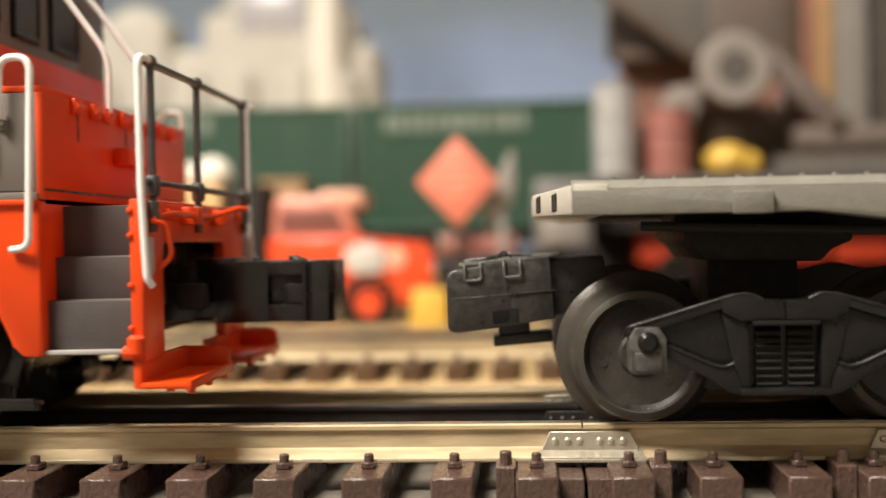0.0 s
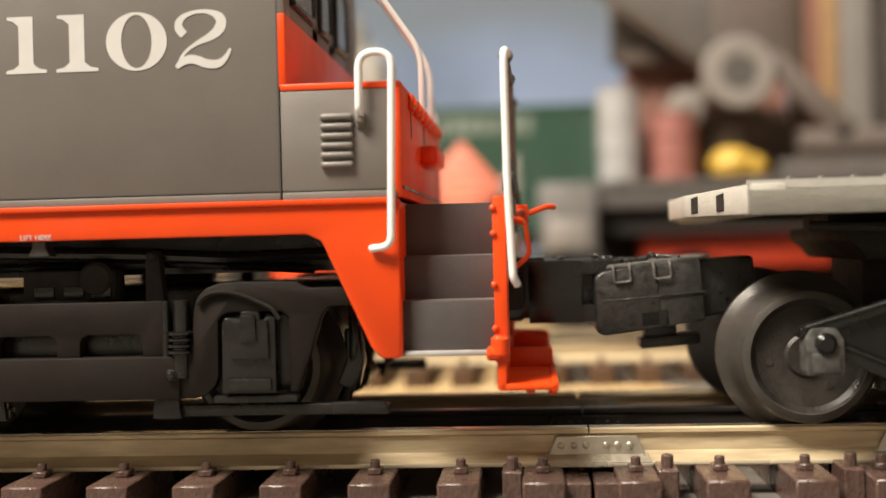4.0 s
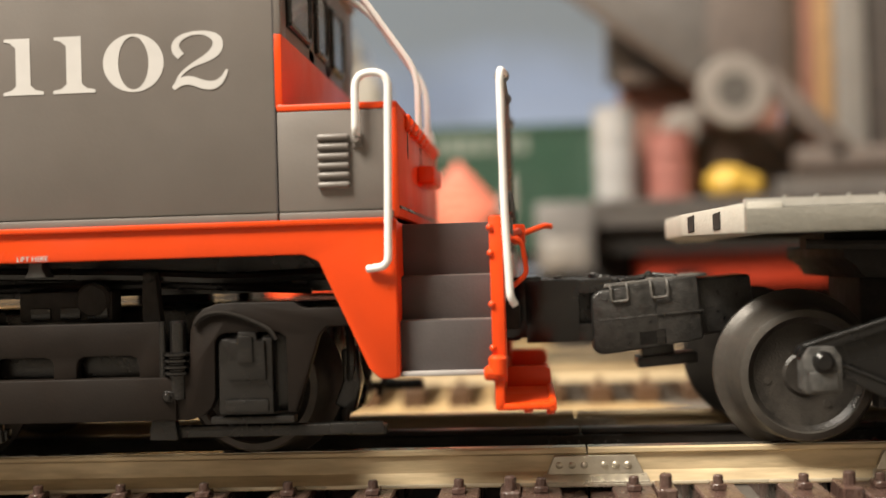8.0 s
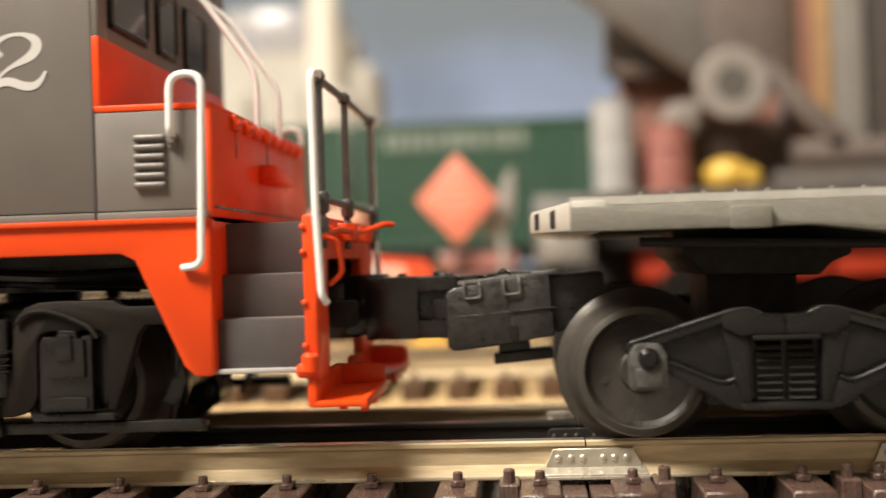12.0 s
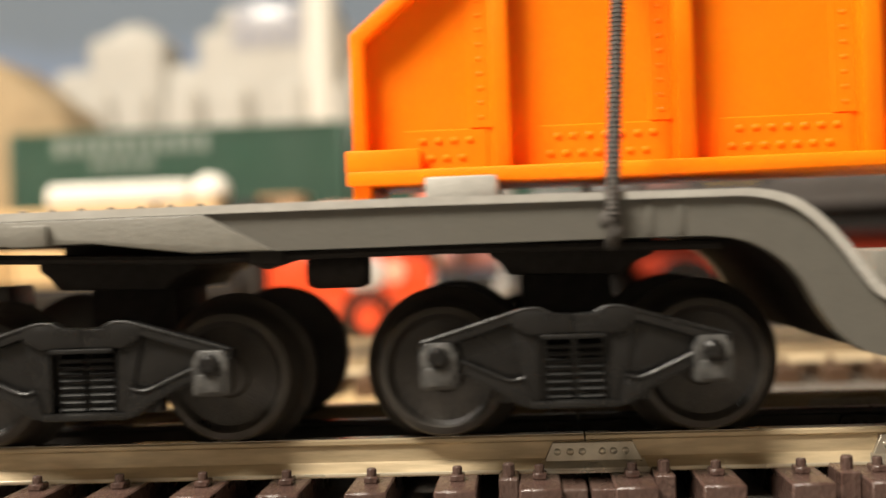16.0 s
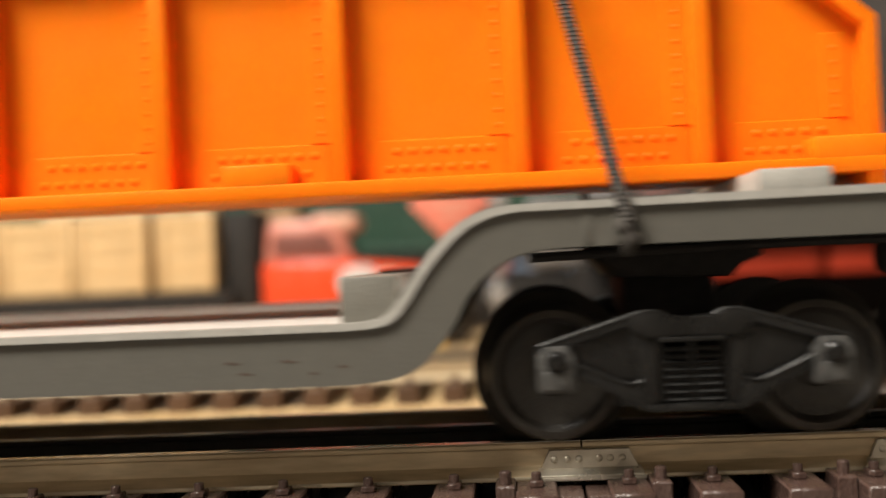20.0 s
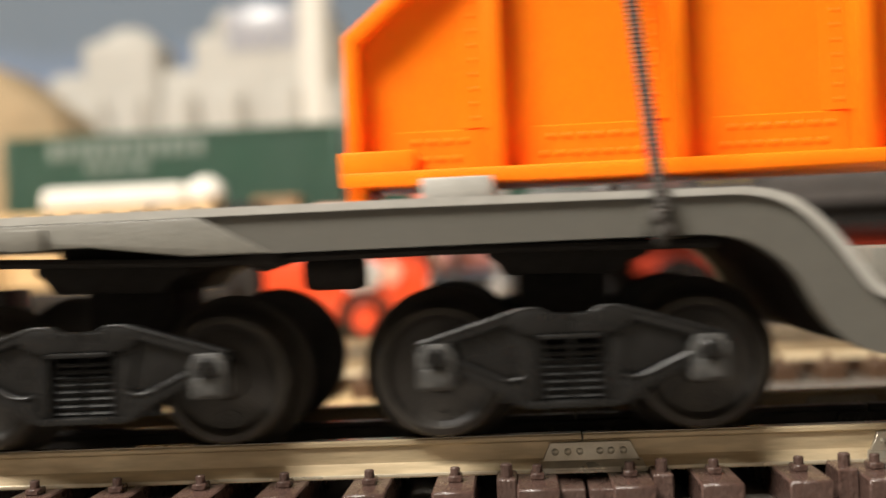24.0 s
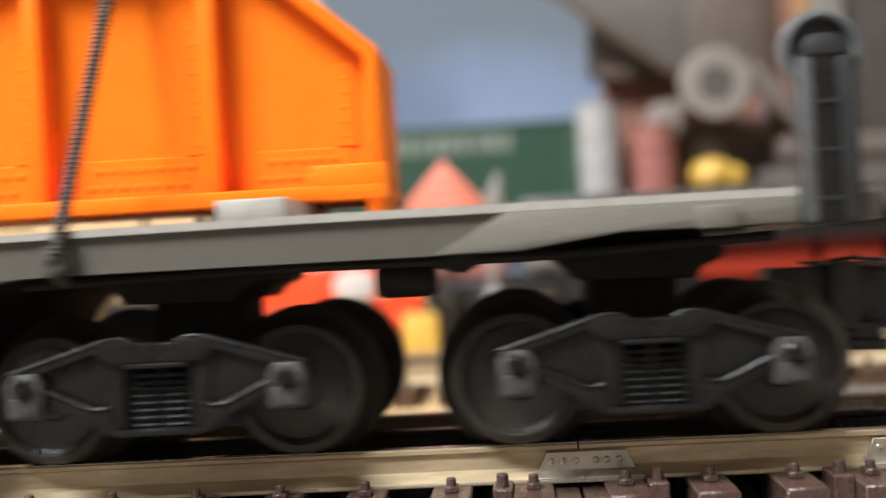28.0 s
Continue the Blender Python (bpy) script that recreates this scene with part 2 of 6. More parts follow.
# ---- mesh helpers, in millimetres ----
class G:
    """A growing mesh. ox, oy, oz: the thing's own origin."""

    def __init__(self, ox=0.0, oy=0.0, oz=0.0):
        self.bm, self.o = bmesh.new(), Vector((ox, oy, oz))

    def join(self, other):
        me = bpy.data.meshes.new("tmp")
        other.to_mesh(me)
        self.bm.from_mesh(me)
        bpy.data.meshes.remove(me)
        other.free()
        return self

    def solid(self, pts, faces, bevel=0.0, segments=2):
        b = bmesh.new()
        vs = [b.verts.new(Vector(p) - self.o) for p in pts]
        for f in faces:
            b.faces.new([vs[i] for i in f])
        bmesh.ops.recalc_face_normals(b, faces=b.faces)
        if bevel > 0:
            bmesh.ops.bevel(b, geom=list(b.edges), offset=bevel, segments=segments, profile=0.5, affect="EDGES", clamp_overlap=True)
        return self.join(b)

    def box(self, x0, x1, y0, y1, z0, z1, bevel=0.0, segments=2):
        p = [(x, y, z) for x in (x0, x1) for y in (y0, y1) for z in (z0, z1)]
        return self.solid(p, [(0, 1, 3, 2), (4, 6, 7, 5), (0, 4, 5, 1), (2, 3, 7, 6), (0, 2, 6, 4), (1, 5, 7, 3)], bevel, segments)

    def prism(self, poly, y0, y1, bevel=0.0, axis="y", segments=2):
        """Polygon (a, z) drawn out along y, or (a is y) along x, or a plan (x, y) along z."""
        n = len(poly)
        put = {"y": lambda a, c, d: (a, d, c), "x": lambda a, c, d: (d, a, c), "z": lambda a, c, d: (a, c, d)}[axis]
        p = [put(a, c, y0) for a, c in poly] + [put(a, c, y1) for a, c in poly]
        f = [tuple(range(n)), tuple(range(n, 2 * n))] + [(i, (i + 1) % n, n + (i + 1) % n, n + i) for i in range(n)]
        return self.solid(p, f, bevel, segments)

    def lathe(self, profile, centre, axis="y", seg=40, ring_shape=False):
        """Profile (radius, along) turned round an axis through centre."""
        b = bmesh.new()
        rings = []
        c = Vector(centre) - self.o
        for r, a in profile:
            ring = []
            for k in range(seg):
                w = 2 * math.pi * k / seg
                u, v = r * math.cos(w), r * math.sin(w)
                q = {"y": (u, a, v), "x": (a, u, v), "z": (u, v, a)}[axis]
                ring.append(b.verts.new(c + Vector(q)))
            rings.append(ring)
        for r0, r1 in zip(rings, rings[1:]):
            for k in range(seg):
                b.faces.new((r0[k], r0[(k + 1) % seg], r1[(k + 1) % seg], r1[k]))
        if ring_shape:
            bmesh.ops.remove_doubles(b, verts=b.verts, dist=1e-5)
        else:
            for ring in (rings[0], rings[-1]):
                b.faces.new(ring)
        bmesh.ops.recalc_face_normals(b, faces=b.faces)
        return self.join(b)

    def cyl(self, centre, r, length, axis="y", seg=20, round_=0.0):
        h, e = length / 2, min(round_, r * 0.5)
        prof = [(r, -h), (r, h)] if not e else [(r - e, -h), (r, -h + e), (r, h - e), (r - e, h)]
        return self.lathe(prof, centre, axis, seg)

    def ball(self, centre, r, seg=10, squash=1.0):
        n = 6
        prof = [(max(0.02 * r, r * math.sin(math.pi * i / n)), -r * squash * math.cos(math.pi * i / n)) for i in range(n + 1)]
        return self.lathe(prof, centre, "z", seg)

    def tube(self, path, r, seg=10, bend=0.0):
        """A rod along points; bend rounds its corners."""
        pts = [Vector(p) - self.o for p in path]
        if bend:
            out = [pts[0]]
            for a, q, c in zip(pts, pts[1:], pts[2:]):
                d0, d1 = (a - q), (c - q)
                k = min(bend, d0.length * 0.49, d1.length * 0.49)
                s, e = q + d0.normalized() * k, q + d1.normalized() * k
                for i in range(7):
                    u = i / 6
                    out.append((1 - u) ** 2 * s + 2 * u * (1 - u) * q + u * u * e)
            out.append(pts[-1])
            pts = out
        b = bmesh.new()
        rings, ref = [], None
        for i, q in enumerate(pts):
            d = (pts[min(i + 1, len(pts) - 1)] - pts[max(i - 1, 0)]).normalized()
            if ref is None:
                ref = d.orthogonal().normalized()
            ref = (ref - d * ref.dot(d)).normalized()
            side = d.cross(ref)
            rings.append([b.verts.new(q + r * (math.cos(2 * math.pi * k / seg) * ref + math.sin(2 * math.pi * k / seg) * side)) for k in range(seg)])
        for r0, r1 in zip(rings, rings[1:]):
            for k in range(seg):
                b.faces.new((r0[k], r0[(k + 1) % seg], r1[(k + 1) % seg], r1[k]))
        b.faces.new(rings[0])
        b.faces.new(rings[-1])
        bmesh.ops.recalc_face_normals(b, faces=b.faces)
        return self.join(b)

    def mesh(self, name, material, angle=32):
        bmesh.ops.scale(self.bm, vec=(MM, MM, MM), verts=self.bm.verts)
        me = bpy.data.meshes.new(name)
        self.bm.to_mesh(me)
        self.bm.free()
        me.materials.append(material)
        for p in me.polygons:
            p.use_smooth = True
        me.set_sharp_from_angle(angle=radians(angle))
        return me


def part(name, g, material, parent, label="", loc=None, angle=32):
    """Links a mesh as one part under a thing or under a part. loc: its place in the parent's space, millimetres."""
    ob = new(name, g.mesh(name, material, angle))
    ob.parent = parent
    if loc:
        ob.location = Vector(loc) * MM
    return tagged(ob, label)


def thing(name, x, y, z, label, category, group="", g=None, material=None, angle=32):
    ob = new(name, g.mesh(name, material, angle) if g else None)
    ob.location = Vector((x, y, z)) * MM
    return tagged(ob, label, category, group)


def setting(name, g, material, label, angle=32):
    return tagged(new(name, g.mesh(name, material, angle)), label, "", "", "structure")


def same_part(name, me, parent, x, y, z, rz=0.0):
    ob = new(name, me)
    ob.parent = parent
    ob.matrix_basis = pose(x * MM, y * MM, z * MM, 0, 0, rz)
    return ob


# ---- room and layout board ----
GROUND = -8.8
setting("ground", G().box(-1500, 1300, -260, 1000, GROUND - 20, GROUND), BOARD, "tan layout board under the model tracks")
# Unseen room shell; its distance and paleness are set to bounce fill light.
WALL = 1720
setting("floor", G().box(-WALL, WALL, -WALL, WALL, -780, -760), CARPET, "unseen dull brown room floor, added for bounce")
setting("ceiling", G().box(-WALL, WALL, -WALL, WALL, 1420, 1440), PLASTER, "unseen pale ceiling, added for bounce")
setting("wall_south", G().box(-WALL, WALL, -WALL - 20, -WALL, -760, 1420), PLASTER, "unseen pale room wall, set close for bounce")
setting("wall_north", G().box(-WALL, WALL, WALL, WALL + 20, -760, 1420), PLASTER, "unseen pale room wall, set close for bounce")
setting("wall_west", G().box(-WALL - 20, -WALL, -WALL, WALL, -760, 1420), PLASTER, "unseen pale room wall, set close for bounce")
setting("wall_east", G().box(WALL, WALL + 20, -WALL, WALL, -760, 1420), PLASTER, "unseen pale room wall, set close for bounce")

m = bpy.data.materials.new("painted_sky_board")
m.use_nodes = True
nt = m.node_tree
tc, sep, rmp = nt.nodes.new("ShaderNodeTexCoord"), nt.nodes.new("ShaderNodeSeparateXYZ"), nt.nodes.new("ShaderNodeValToRGB")
mr, nz, ad = nt.nodes.new("ShaderNodeMapRange"), nt.nodes.new("ShaderNodeTexNoise"), nt.nodes.new("ShaderNodeMath")
nt.links.new(tc.outputs["Object"], sep.inputs[0])
nt.links.new(tc.outputs["Object"], nz.inputs["Vector"])
nz.inputs["Scale"].default_value = 9.0
ad.operation = "MULTIPLY_ADD"
ad.inputs[1].default_value = 0.06
nt.links.new(nz.outputs["Fac"], ad.inputs[0])
nt.links.new(sep.outputs["Z"], ad.inputs[2])
mr.inputs["From Min"].default_value, mr.inputs["From Max"].default_value = 0.0, 0.42
nt.links.new(ad.outputs[0], mr.inputs["Value"])
nt.links.new(mr.outputs[0], rmp.inputs["Fac"])
cr = rmp.color_ramp
cr.elements[0].position, cr.elements[0].color = 0.0, (0.26, 0.33, 0.46, 1)
cr.elements[1].position, cr.elements[1].color = 1.0, (0.17, 0.205, 0.245, 1)
for p_, c_ in ((0.42, (0.28, 0.365, 0.56, 1)), (0.54, (0.24, 0.315, 0.49, 1)), (0.66, (0.18, 0.22, 0.275, 1))):
    e = cr.elements.new(p_)
    e.color = c_
nt.links.new(rmp.outputs[0], nt.nodes["Principled BSDF"].inputs["Base Color"])
nt.nodes["Principled BSDF"].inputs["Roughness"].default_value = 0.85
SKY = m
setting("backdrop", G().box(-1500, 1300, 960, 972, GROUND, 620), SKY, "painted sky backdrop board in soft blues")


# Front of the mat is unseen, added to cut light bounced off the board.
setting("roadbed", G().box(-1120, 1220, -259, 44, GROUND, GROUND + 0.25), ROADBED, "pale grey mat under the main track, its unseen front added")
rnd_ = random.Random(4)
# Ragged ground patches that paint shade between and beyond the tracks.
edge_ = [(48 + rnd_.uniform(-5, 5) - 3 * k, 44.2 + 6.5 * k) for k in range(9)]
setting("roadbed_verge", G().prism(edge_ + [(1220, 96), (1220, 44.2)], GROUND, GROUND + 0.3, 0.0, "z"), ROADBED, "grey strip painting shade between the two tracks")
edge_ = [(5 + rnd_.uniform(-5, 6), 97 + 13 * k) for k in range(24)]
setting("ground_cover_east", G().prism(edge_ + [(1220, 396), (1220, 97)], GROUND, GROUND + 0.5, 0.0, "z"), SHADE_DARK, "dark patch painting shade on the works crane siding")
edge_ = [(-52 + rnd_.uniform(-5, 6), 99 + 8 * k) for k in range(9)]
setting("ground_cover_west", G().prism(edge_ + [(-1080, 163), (-1080, 99)], GROUND, GROUND + 0.5, 0.0, "z"), SHADE_BROWN, "brown patch painting shade between the siding ties")


# ---- tracks ----
TIE_H, TIE_Z = 4.2, -4.6      # tie height, tie top
RAIL_PROFILE = ((-2.3, -4.6), (2.3, -4.6), (2.3, -4.05), (1.05, -3.25), (0.75, -2.95), (0.70, -0.95), (1.2, -0.65), (1.2, -0.2), (0.95, 0.0), (-0.95, 0.0),
                (-1.2, -0.2), (-1.2, -0.65), (-0.70, -0.95), (-0.75, -2.95), (-1.05, -3.25), (-2.3, -4.05))
GAUGE = 17.1                  # centre of a running rail from the track's middle


def tie_mesh(name, half, material):
    g = G()
    g.box(-2.5, 2.5, -half, half, TIE_Z - TIE_H, TIE_Z, 0.22, 1)
    for s in (-1, 1):
        for y in (s * (GAUGE + 5.3), s * (GAUGE - 4.6)):
            g.box(-0.85, 0.85, y - 1.3, y + 1.3, TIE_Z, TIE_Z + 0.8, 0.15, 1)
            g.cyl((0.0, y + 0.2 * s, TIE_Z + 1.1), 0.62, 1.3, "z", 10, 0.15)
    return g.mesh(name, material, 40)


def rail_piece(g, x0, x1, y):
    return g.prism([(y + a, c) for a, c in RAIL_PROFILE], x0, x1, 0.0, "x")


JOINTS = (6.7, 47.0)


def rails_between(trk, x0, x1, near, centre):
    for y, mt, lb in ((-GAUGE, near, "tarnished nickel rail"), (GAUGE, near, "tarnished nickel rail"), (0.0, centre, "blackened centre rail")):
        part("rail", rail_piece(G(), x0, x1, y), mt, trk, lb, angle=25)
        if mt is RAIL:
            for fy in (y - 2.36, y + 1.06):
                # Strip laid on the foot to carry its painted bright line.
                part("rail_foot", G().box(x0, x1, fy, fy + 1.3, -4.56, -4.02, 0.12, 1), RAIL_FOOT, trk, "bright rail foot with the light painted in")
            part("rail_head", G().box(x0, x1, y - 0.9, y + 0.9, 0.0, 0.05), RAIL_SHINE, trk, "rubbed bright rail head")


tie_near = tie_mesh("tie", 29.0, TIE)
NEAR_TIES = [-9.2 - 10.6 * k for k in range(100)] + [0.85, 12.05, 22.1, 32.2, 41.15, 52.35] + [62.4 + 10.48 * k for k in range(110)]
for i, (x0, x1) in enumerate(((-1080.0, JOINTS[0] - 0.12), (JOINTS[0] + 0.12, JOINTS[1] - 0.12), (JOINTS[1] + 0.12, 1180.0))):
    trk = thing("track_section", (x0 + x1) / 2, 0, 0, "three-rail model track section with brown plastic ties", "model track", "main track sections")
    ox = (x0 + x1) / 2
    rails_between(trk, x0 - ox, x1 - ox, RAIL, RAIL_BLACK)
    for x in NEAR_TIES:
        if x0 <= x < x1:
            same_part("tie", tie_near, trk, x - ox, 0, 0)
    # end lugs and webs by the joints
    for jx in JOINTS:
        for s in (-1, 1):
            if x0 - 1 < jx + s * 3 < x1 + 1:
                a = jx + 9.1 if s > 0 else jx - 9.6
                for yy in (-1, 1):
                    part("end_lug", G().box(a - ox - 1.2, a - ox + 1.2, yy * 21.3 - 3.8, yy * 21.3 + 3.8, TIE_Z - TIE_H, TIE_Z + 0.5, 0.2, 1).cyl((a - ox, yy * 23.2, TIE_Z + 1.2), 0.75, 1.8, "z", 10, 0.2), TIE, trk)
                web = (jx - 3.5, jx - 0.2) if s < 0 else (jx + 0.2, jx + 3.3)
                part("end_web", G().box(web[0] - ox, web[1] - ox, -26.3, 26.3, TIE_Z - TIE_H, TIE_Z - 0.7, 0.15, 1), TIE, trk)

for jx in JOINTS:
    for y in (-GAUGE, 0.0, GAUGE):
        lab, mt = ("pressed metal rail joiner with bolt heads", JOINER) if y else ("blackened joiner on the centre rail", RAIL_BLACK)
        j = thing("rail_joiner", jx, y, 0, lab, "rail joiner", "rail joiners")
        for s in (-1, 1):
            g = G()
            g.prism([(-5.1, -3.3), (7.0, -3.3), (5.9, -1.0), (-4.1, -1.0)], s * 0.7, s * 1.5, 0.06, "y", 1)
            g.solid([(-5.4, s * 1.2, -3.15), (7.3, s * 1.2, -3.15), (7.6, s * 2.9, -3.95), (-6.0, s * 2.9, -3.95), (-5.4, s * 1.2, -3.6), (7.3, s * 1.2, -3.6), (7.6, s * 2.9, -4.3), (-6.0, s * 2.9, -4.3)],
                    [(0, 1, 2, 3), (4, 7, 6, 5), (0, 4, 5, 1), (1, 5, 6, 2), (2, 6, 7, 3), (3, 7, 4, 0)], 0.06, 1)
            g.box(-6.2, 7.8, min(s * 2.1, s * 3.0), max(s * 2.1, s * 3.0), -4.62, -4.2, 0.06, 1)
            plate = part("plate", g, mt, j)
            for k in (-3.5, -1.9, -0.4, 2.1, 3.5, 5.0):
                part("bolt_head", G().lathe([(0.46, 0.0), (0.44, s * 0.14), (0.34, s * 0.24), (0.12, s * 0.3)], (k, s * 1.48, -2.15), "y", 12), mt, plate)

tie_far = tie_mesh("tie", 29.0, TIE_FAR)
far = thing("track_section", 0, 124, 0, "siding track with tan wooden ties beyond the train", "model track", "main track sections")
rails_between(far, -1080, 1180, RAIL, RAIL_BLACK)
for k in range(-85, 96):
    same_part("tie", tie_far, far, -5.6 + 10.48 * k, 0, 0)


# ---- flat car with depressed middle ----
CX = 178.3        # middle of the first car at rest
CAR_STEP = 367.4  # from car to car


RIGHT_END = 352.6  # the longer brake end


def smooth_poly(pts, n=5):
    """Rounds an open line by chopping its corners."""
    for _ in range(n):
        out = [pts[0]]
        for (x0, z0), (x1, z1) in zip(pts, pts[1:]):
            out += [(0.75 * x0 + 0.25 * x1, 0.75 * z0 + 0.25 * z1), (0.25 * x0 + 0.75 * x1, 0.25 * z0 + 0.75 * z1)]
        pts = out + [pts[-1]]
    return pts


SILL_TOP = smooth_poly([(107.5, 29.4), (110.0, 29.4), (113.4, 28.8), (116.4, 27.3), (120.0, 23.6), (122.7, 19.6), (124.2, 17.6), (126.2, 16.6), (131, 16.4)], 1)
SILL_LOW = smooth_poly([(100, 24.3), (107.0, 24.2), (111.0, 23.0), (114.9, 19.9), (117.3, 15.2), (119.8, 11.9), (123.2, 9.9), (127.6, 9.3), (131, 9.2)], 1)


def strip_solid(top, low, y0, y1, g):
    """A plate between a top line and a bottom line of equal count."""
    n = len(top)
    pts = [(x, y, z) for y in (y0, y1) for x, z in top] + [(x, y, z) for y in (y0, y1) for x, z in low]
    f = []
    for i in range(n - 1):
        a, b, c, d = i, i + 1, 2 * n + i, 2 * n + i + 1
        f += [(a, b, d, c), (a + n, b + n, d + n, c + n), (a, b, b + n, a + n), (c, d, d + n, c + n)]
    f += [(0, n, 3 * n, 2 * n), (n - 1, 2 * n - 1, 4 * n - 1, 3 * n - 1)]
    return g.solid(pts, f)


def full_line(left):
    return left + [(2 * CX - x, z) for x, z in reversed(left)]


def sill(side):
    g = G(CX)
    y0, y1 = (-29.9, -26.5) if side < 0 else (26.5, 29.9)
    top = [(5.4, 29.4), (28, 29.4), (34, 29.4), (45, 29.4), (70, 29.4)] + SILL_TOP
    low = [(5.4, 25.9), (28, 25.9), (33, 25.9), (45, 24.3), (70, 24.3)] + SILL_LOW
    tops, lows = full_line(top), full_line(low)
    tops[-1], lows[-1] = (RIGHT_END, 29.4), (RIGHT_END, 25.9)
    return strip_solid(tops, lows, y0, y1, g)


def sill_lip(side):
    """Raised edge along the top of a side."""
    g = G(CX)
    y0, y1 = (-30.5, -29.2) if side < 0 else (29.2, 31.6)
    r = 0.0 if side < 0 else 0.9   # the far edge stands a little prouder
    top = [(5.4, 29.9), (70, 29.9)] + [(x + 0.2 + 0.4 * r, z + 0.1 + r) for x, z in SILL_TOP]
    low = [(5.4, 28.9), (70, 28.9)] + [(x - 0.6, z - 0.75) for x, z in SILL_TOP]
    tops, lows = full_line(top), full_line(low)
    tops[-1], lows[-1] = (RIGHT_END, 29.9), (RIGHT_END, 28.9)
    return strip_solid(tops, lows, y0, y1, g)


def car_deck(y0, y1, drop):
    g = G(CX)
    top = [(9.0, 29.3 - drop), (70, 29.3 - drop)] + [(x + 0.2 - 0.8 * drop, z - 0.1 - drop) for x, z in SILL_TOP]
    low = [(9.0, 27.2), (70, 27.2)] + [(x - 1.5, z - 2.3) for x, z in SILL_TOP]
    return strip_solid(full_line(top), full_line(low), y0, y1, g)


def wheel_pair(loco=False):
    """Two flanged wheels on an axle, round their own middle. Returns (metal body, bright treads)."""
    r = 8.7
    w, tr = G(), G()
    for s in (-1, 1):
        prof = [(0.6, -20.0), (2.4, -20.0), (2.8, -19.6), (5.4, -19.55), (6.3, -19.75), (6.9, -20.35), (8.0, -20.3), (8.3, -16.0), (9.3, -15.1), (10.2, -14.4), (10.35, -13.9), (10.0, -13.4),
                (4.0, -13.4), (2.0, -14.2), (1.0, -14.2)]
        w.lathe([(a, s * -b) for a, b in prof], (0, 0, 0), "y", 64)
        tr.lathe([(6.9, s * 20.55), (7.1, s * 20.82), (7.45, s * 20.72), (7.95, s * 20.5), (8.25, s * 20.0), (8.70, s * 16.0), (9.36, s * 15.1), (10.25, s * 14.4), (10.1, s * 14.3), (8.35, s * 15.9), (7.6, s * 19.9), (6.9, s * 20.55)], (0, 0, 0), "y", 64, True)
        # cast marks that show the turning
        for k in range(3):
            an = 2 * math.pi * k / 3 + 0.4
            w.cyl((4.8 * math.cos(an), s * 19.5, 4.4 * math.sin(an)), 0.5, 0.4, "y", 8)
    w.cyl((0, 0, 0), 1.5, 30, "y", 14)
    return w, tr


def wheelset_mesh():
    body, treads = wheel_pair()
    me = treads.mesh("tmp", TREAD)
    n = len(body.bm.faces)
    bmesh.ops.scale(body.bm, vec=(MM, MM, MM), verts=body.bm.verts)
    body.bm.from_mesh(me)
    body.bm.faces.ensure_lookup_table()
    for i, f in enumerate(body.bm.faces):
        f.material_index = 1 if i >= n else 0
    bmesh.ops.scale(body.bm, vec=(1 / MM, 1 / MM, 1 / MM), verts=body.bm.verts)
    bpy.data.meshes.remove(me)
    out = body.mesh("wheelset", WHEEL, 30)
    out.materials.append(TREAD)
    return out


def side_frame(s):
    """Cast side frame of a freight truck with its window openings; middle at the truck's middle."""
    d = lambda a, b: (min(s * a, s * b), max(s * a, s * b))
    g = G()
    for sg in (-1, 1):
        q = lambda pts: [(sg * a_, c_) for a_, c_ in pts]
        # upper arch: a straight slope up to the shoulder, then the crown with its dip
        g.prism(q([(18.6, 11.5), (18.3, 12.6), (17.3, 13.0), (7.4, 16.0), (6.6, 14.9), (16.0, 11.9)]), *d(24.8, 27.5), 0.22)
        g.prism(q([(7.6, 15.95), (6.2, 16.4), (4.0, 16.5), (2.6, 15.75), (0, 15.65), (0, 13.3), (5.2, 13.2), (7.2, 14.2)]), *d(24.8, 27.6), 0.25)
        # lower bar from the axle box to the foot of the springs
        g.prism(q([(14.6, 9.5), (14.0, 10.9), (8.6, 8.4), (7.4, 7.9), (6.0, 8.0), (5.2, 6.2), (5.0, 4.6), (6.4, 4.8), (8.8, 6.5)]), *d(24.8, 27.4), 0.22)
        # column beside the springs
        g.prism(q([(7.4, 14.6), (4.2, 13.6), (4.0, 4.8), (5.4, 5.0), (6.0, 8.0)]), *d(24.8, 27.0), 0.2)
        # thin web set back
        g.prism(q([(15.8, 12.0), (6.6, 14.8), (5.6, 7.6), (7.6, 7.8), (14.6, 10.4)]), *d(24.4, 26.6), 0.1)
    g.box(-5.4, 5.4, *d(24.6, 27.5), 4.5, 5.4, 0.25)
    g.box(-8.8, 8.8, *d(22.0, 24.7), 5.0, 12.6)
    return g


def spring(s, x):
    """One nest of coils, cast as a ribbed block."""
    prof = [(s * 24.8, 5.2)]
    for k in range(8):
        z = 5.35 + 0.89 * k
        prof += [(s * 25.7, z), (s * 26.2, z + 0.12), (s * 26.4, z + 0.34), (s * 26.1, z + 0.6), (s * 25.7, z + 0.74)]
    prof += [(s * 25.5, 12.6), (s * 24.8, 12.6)]
    return G().prism(prof, x - 1.45, x + 1.45, 0.0, "x")


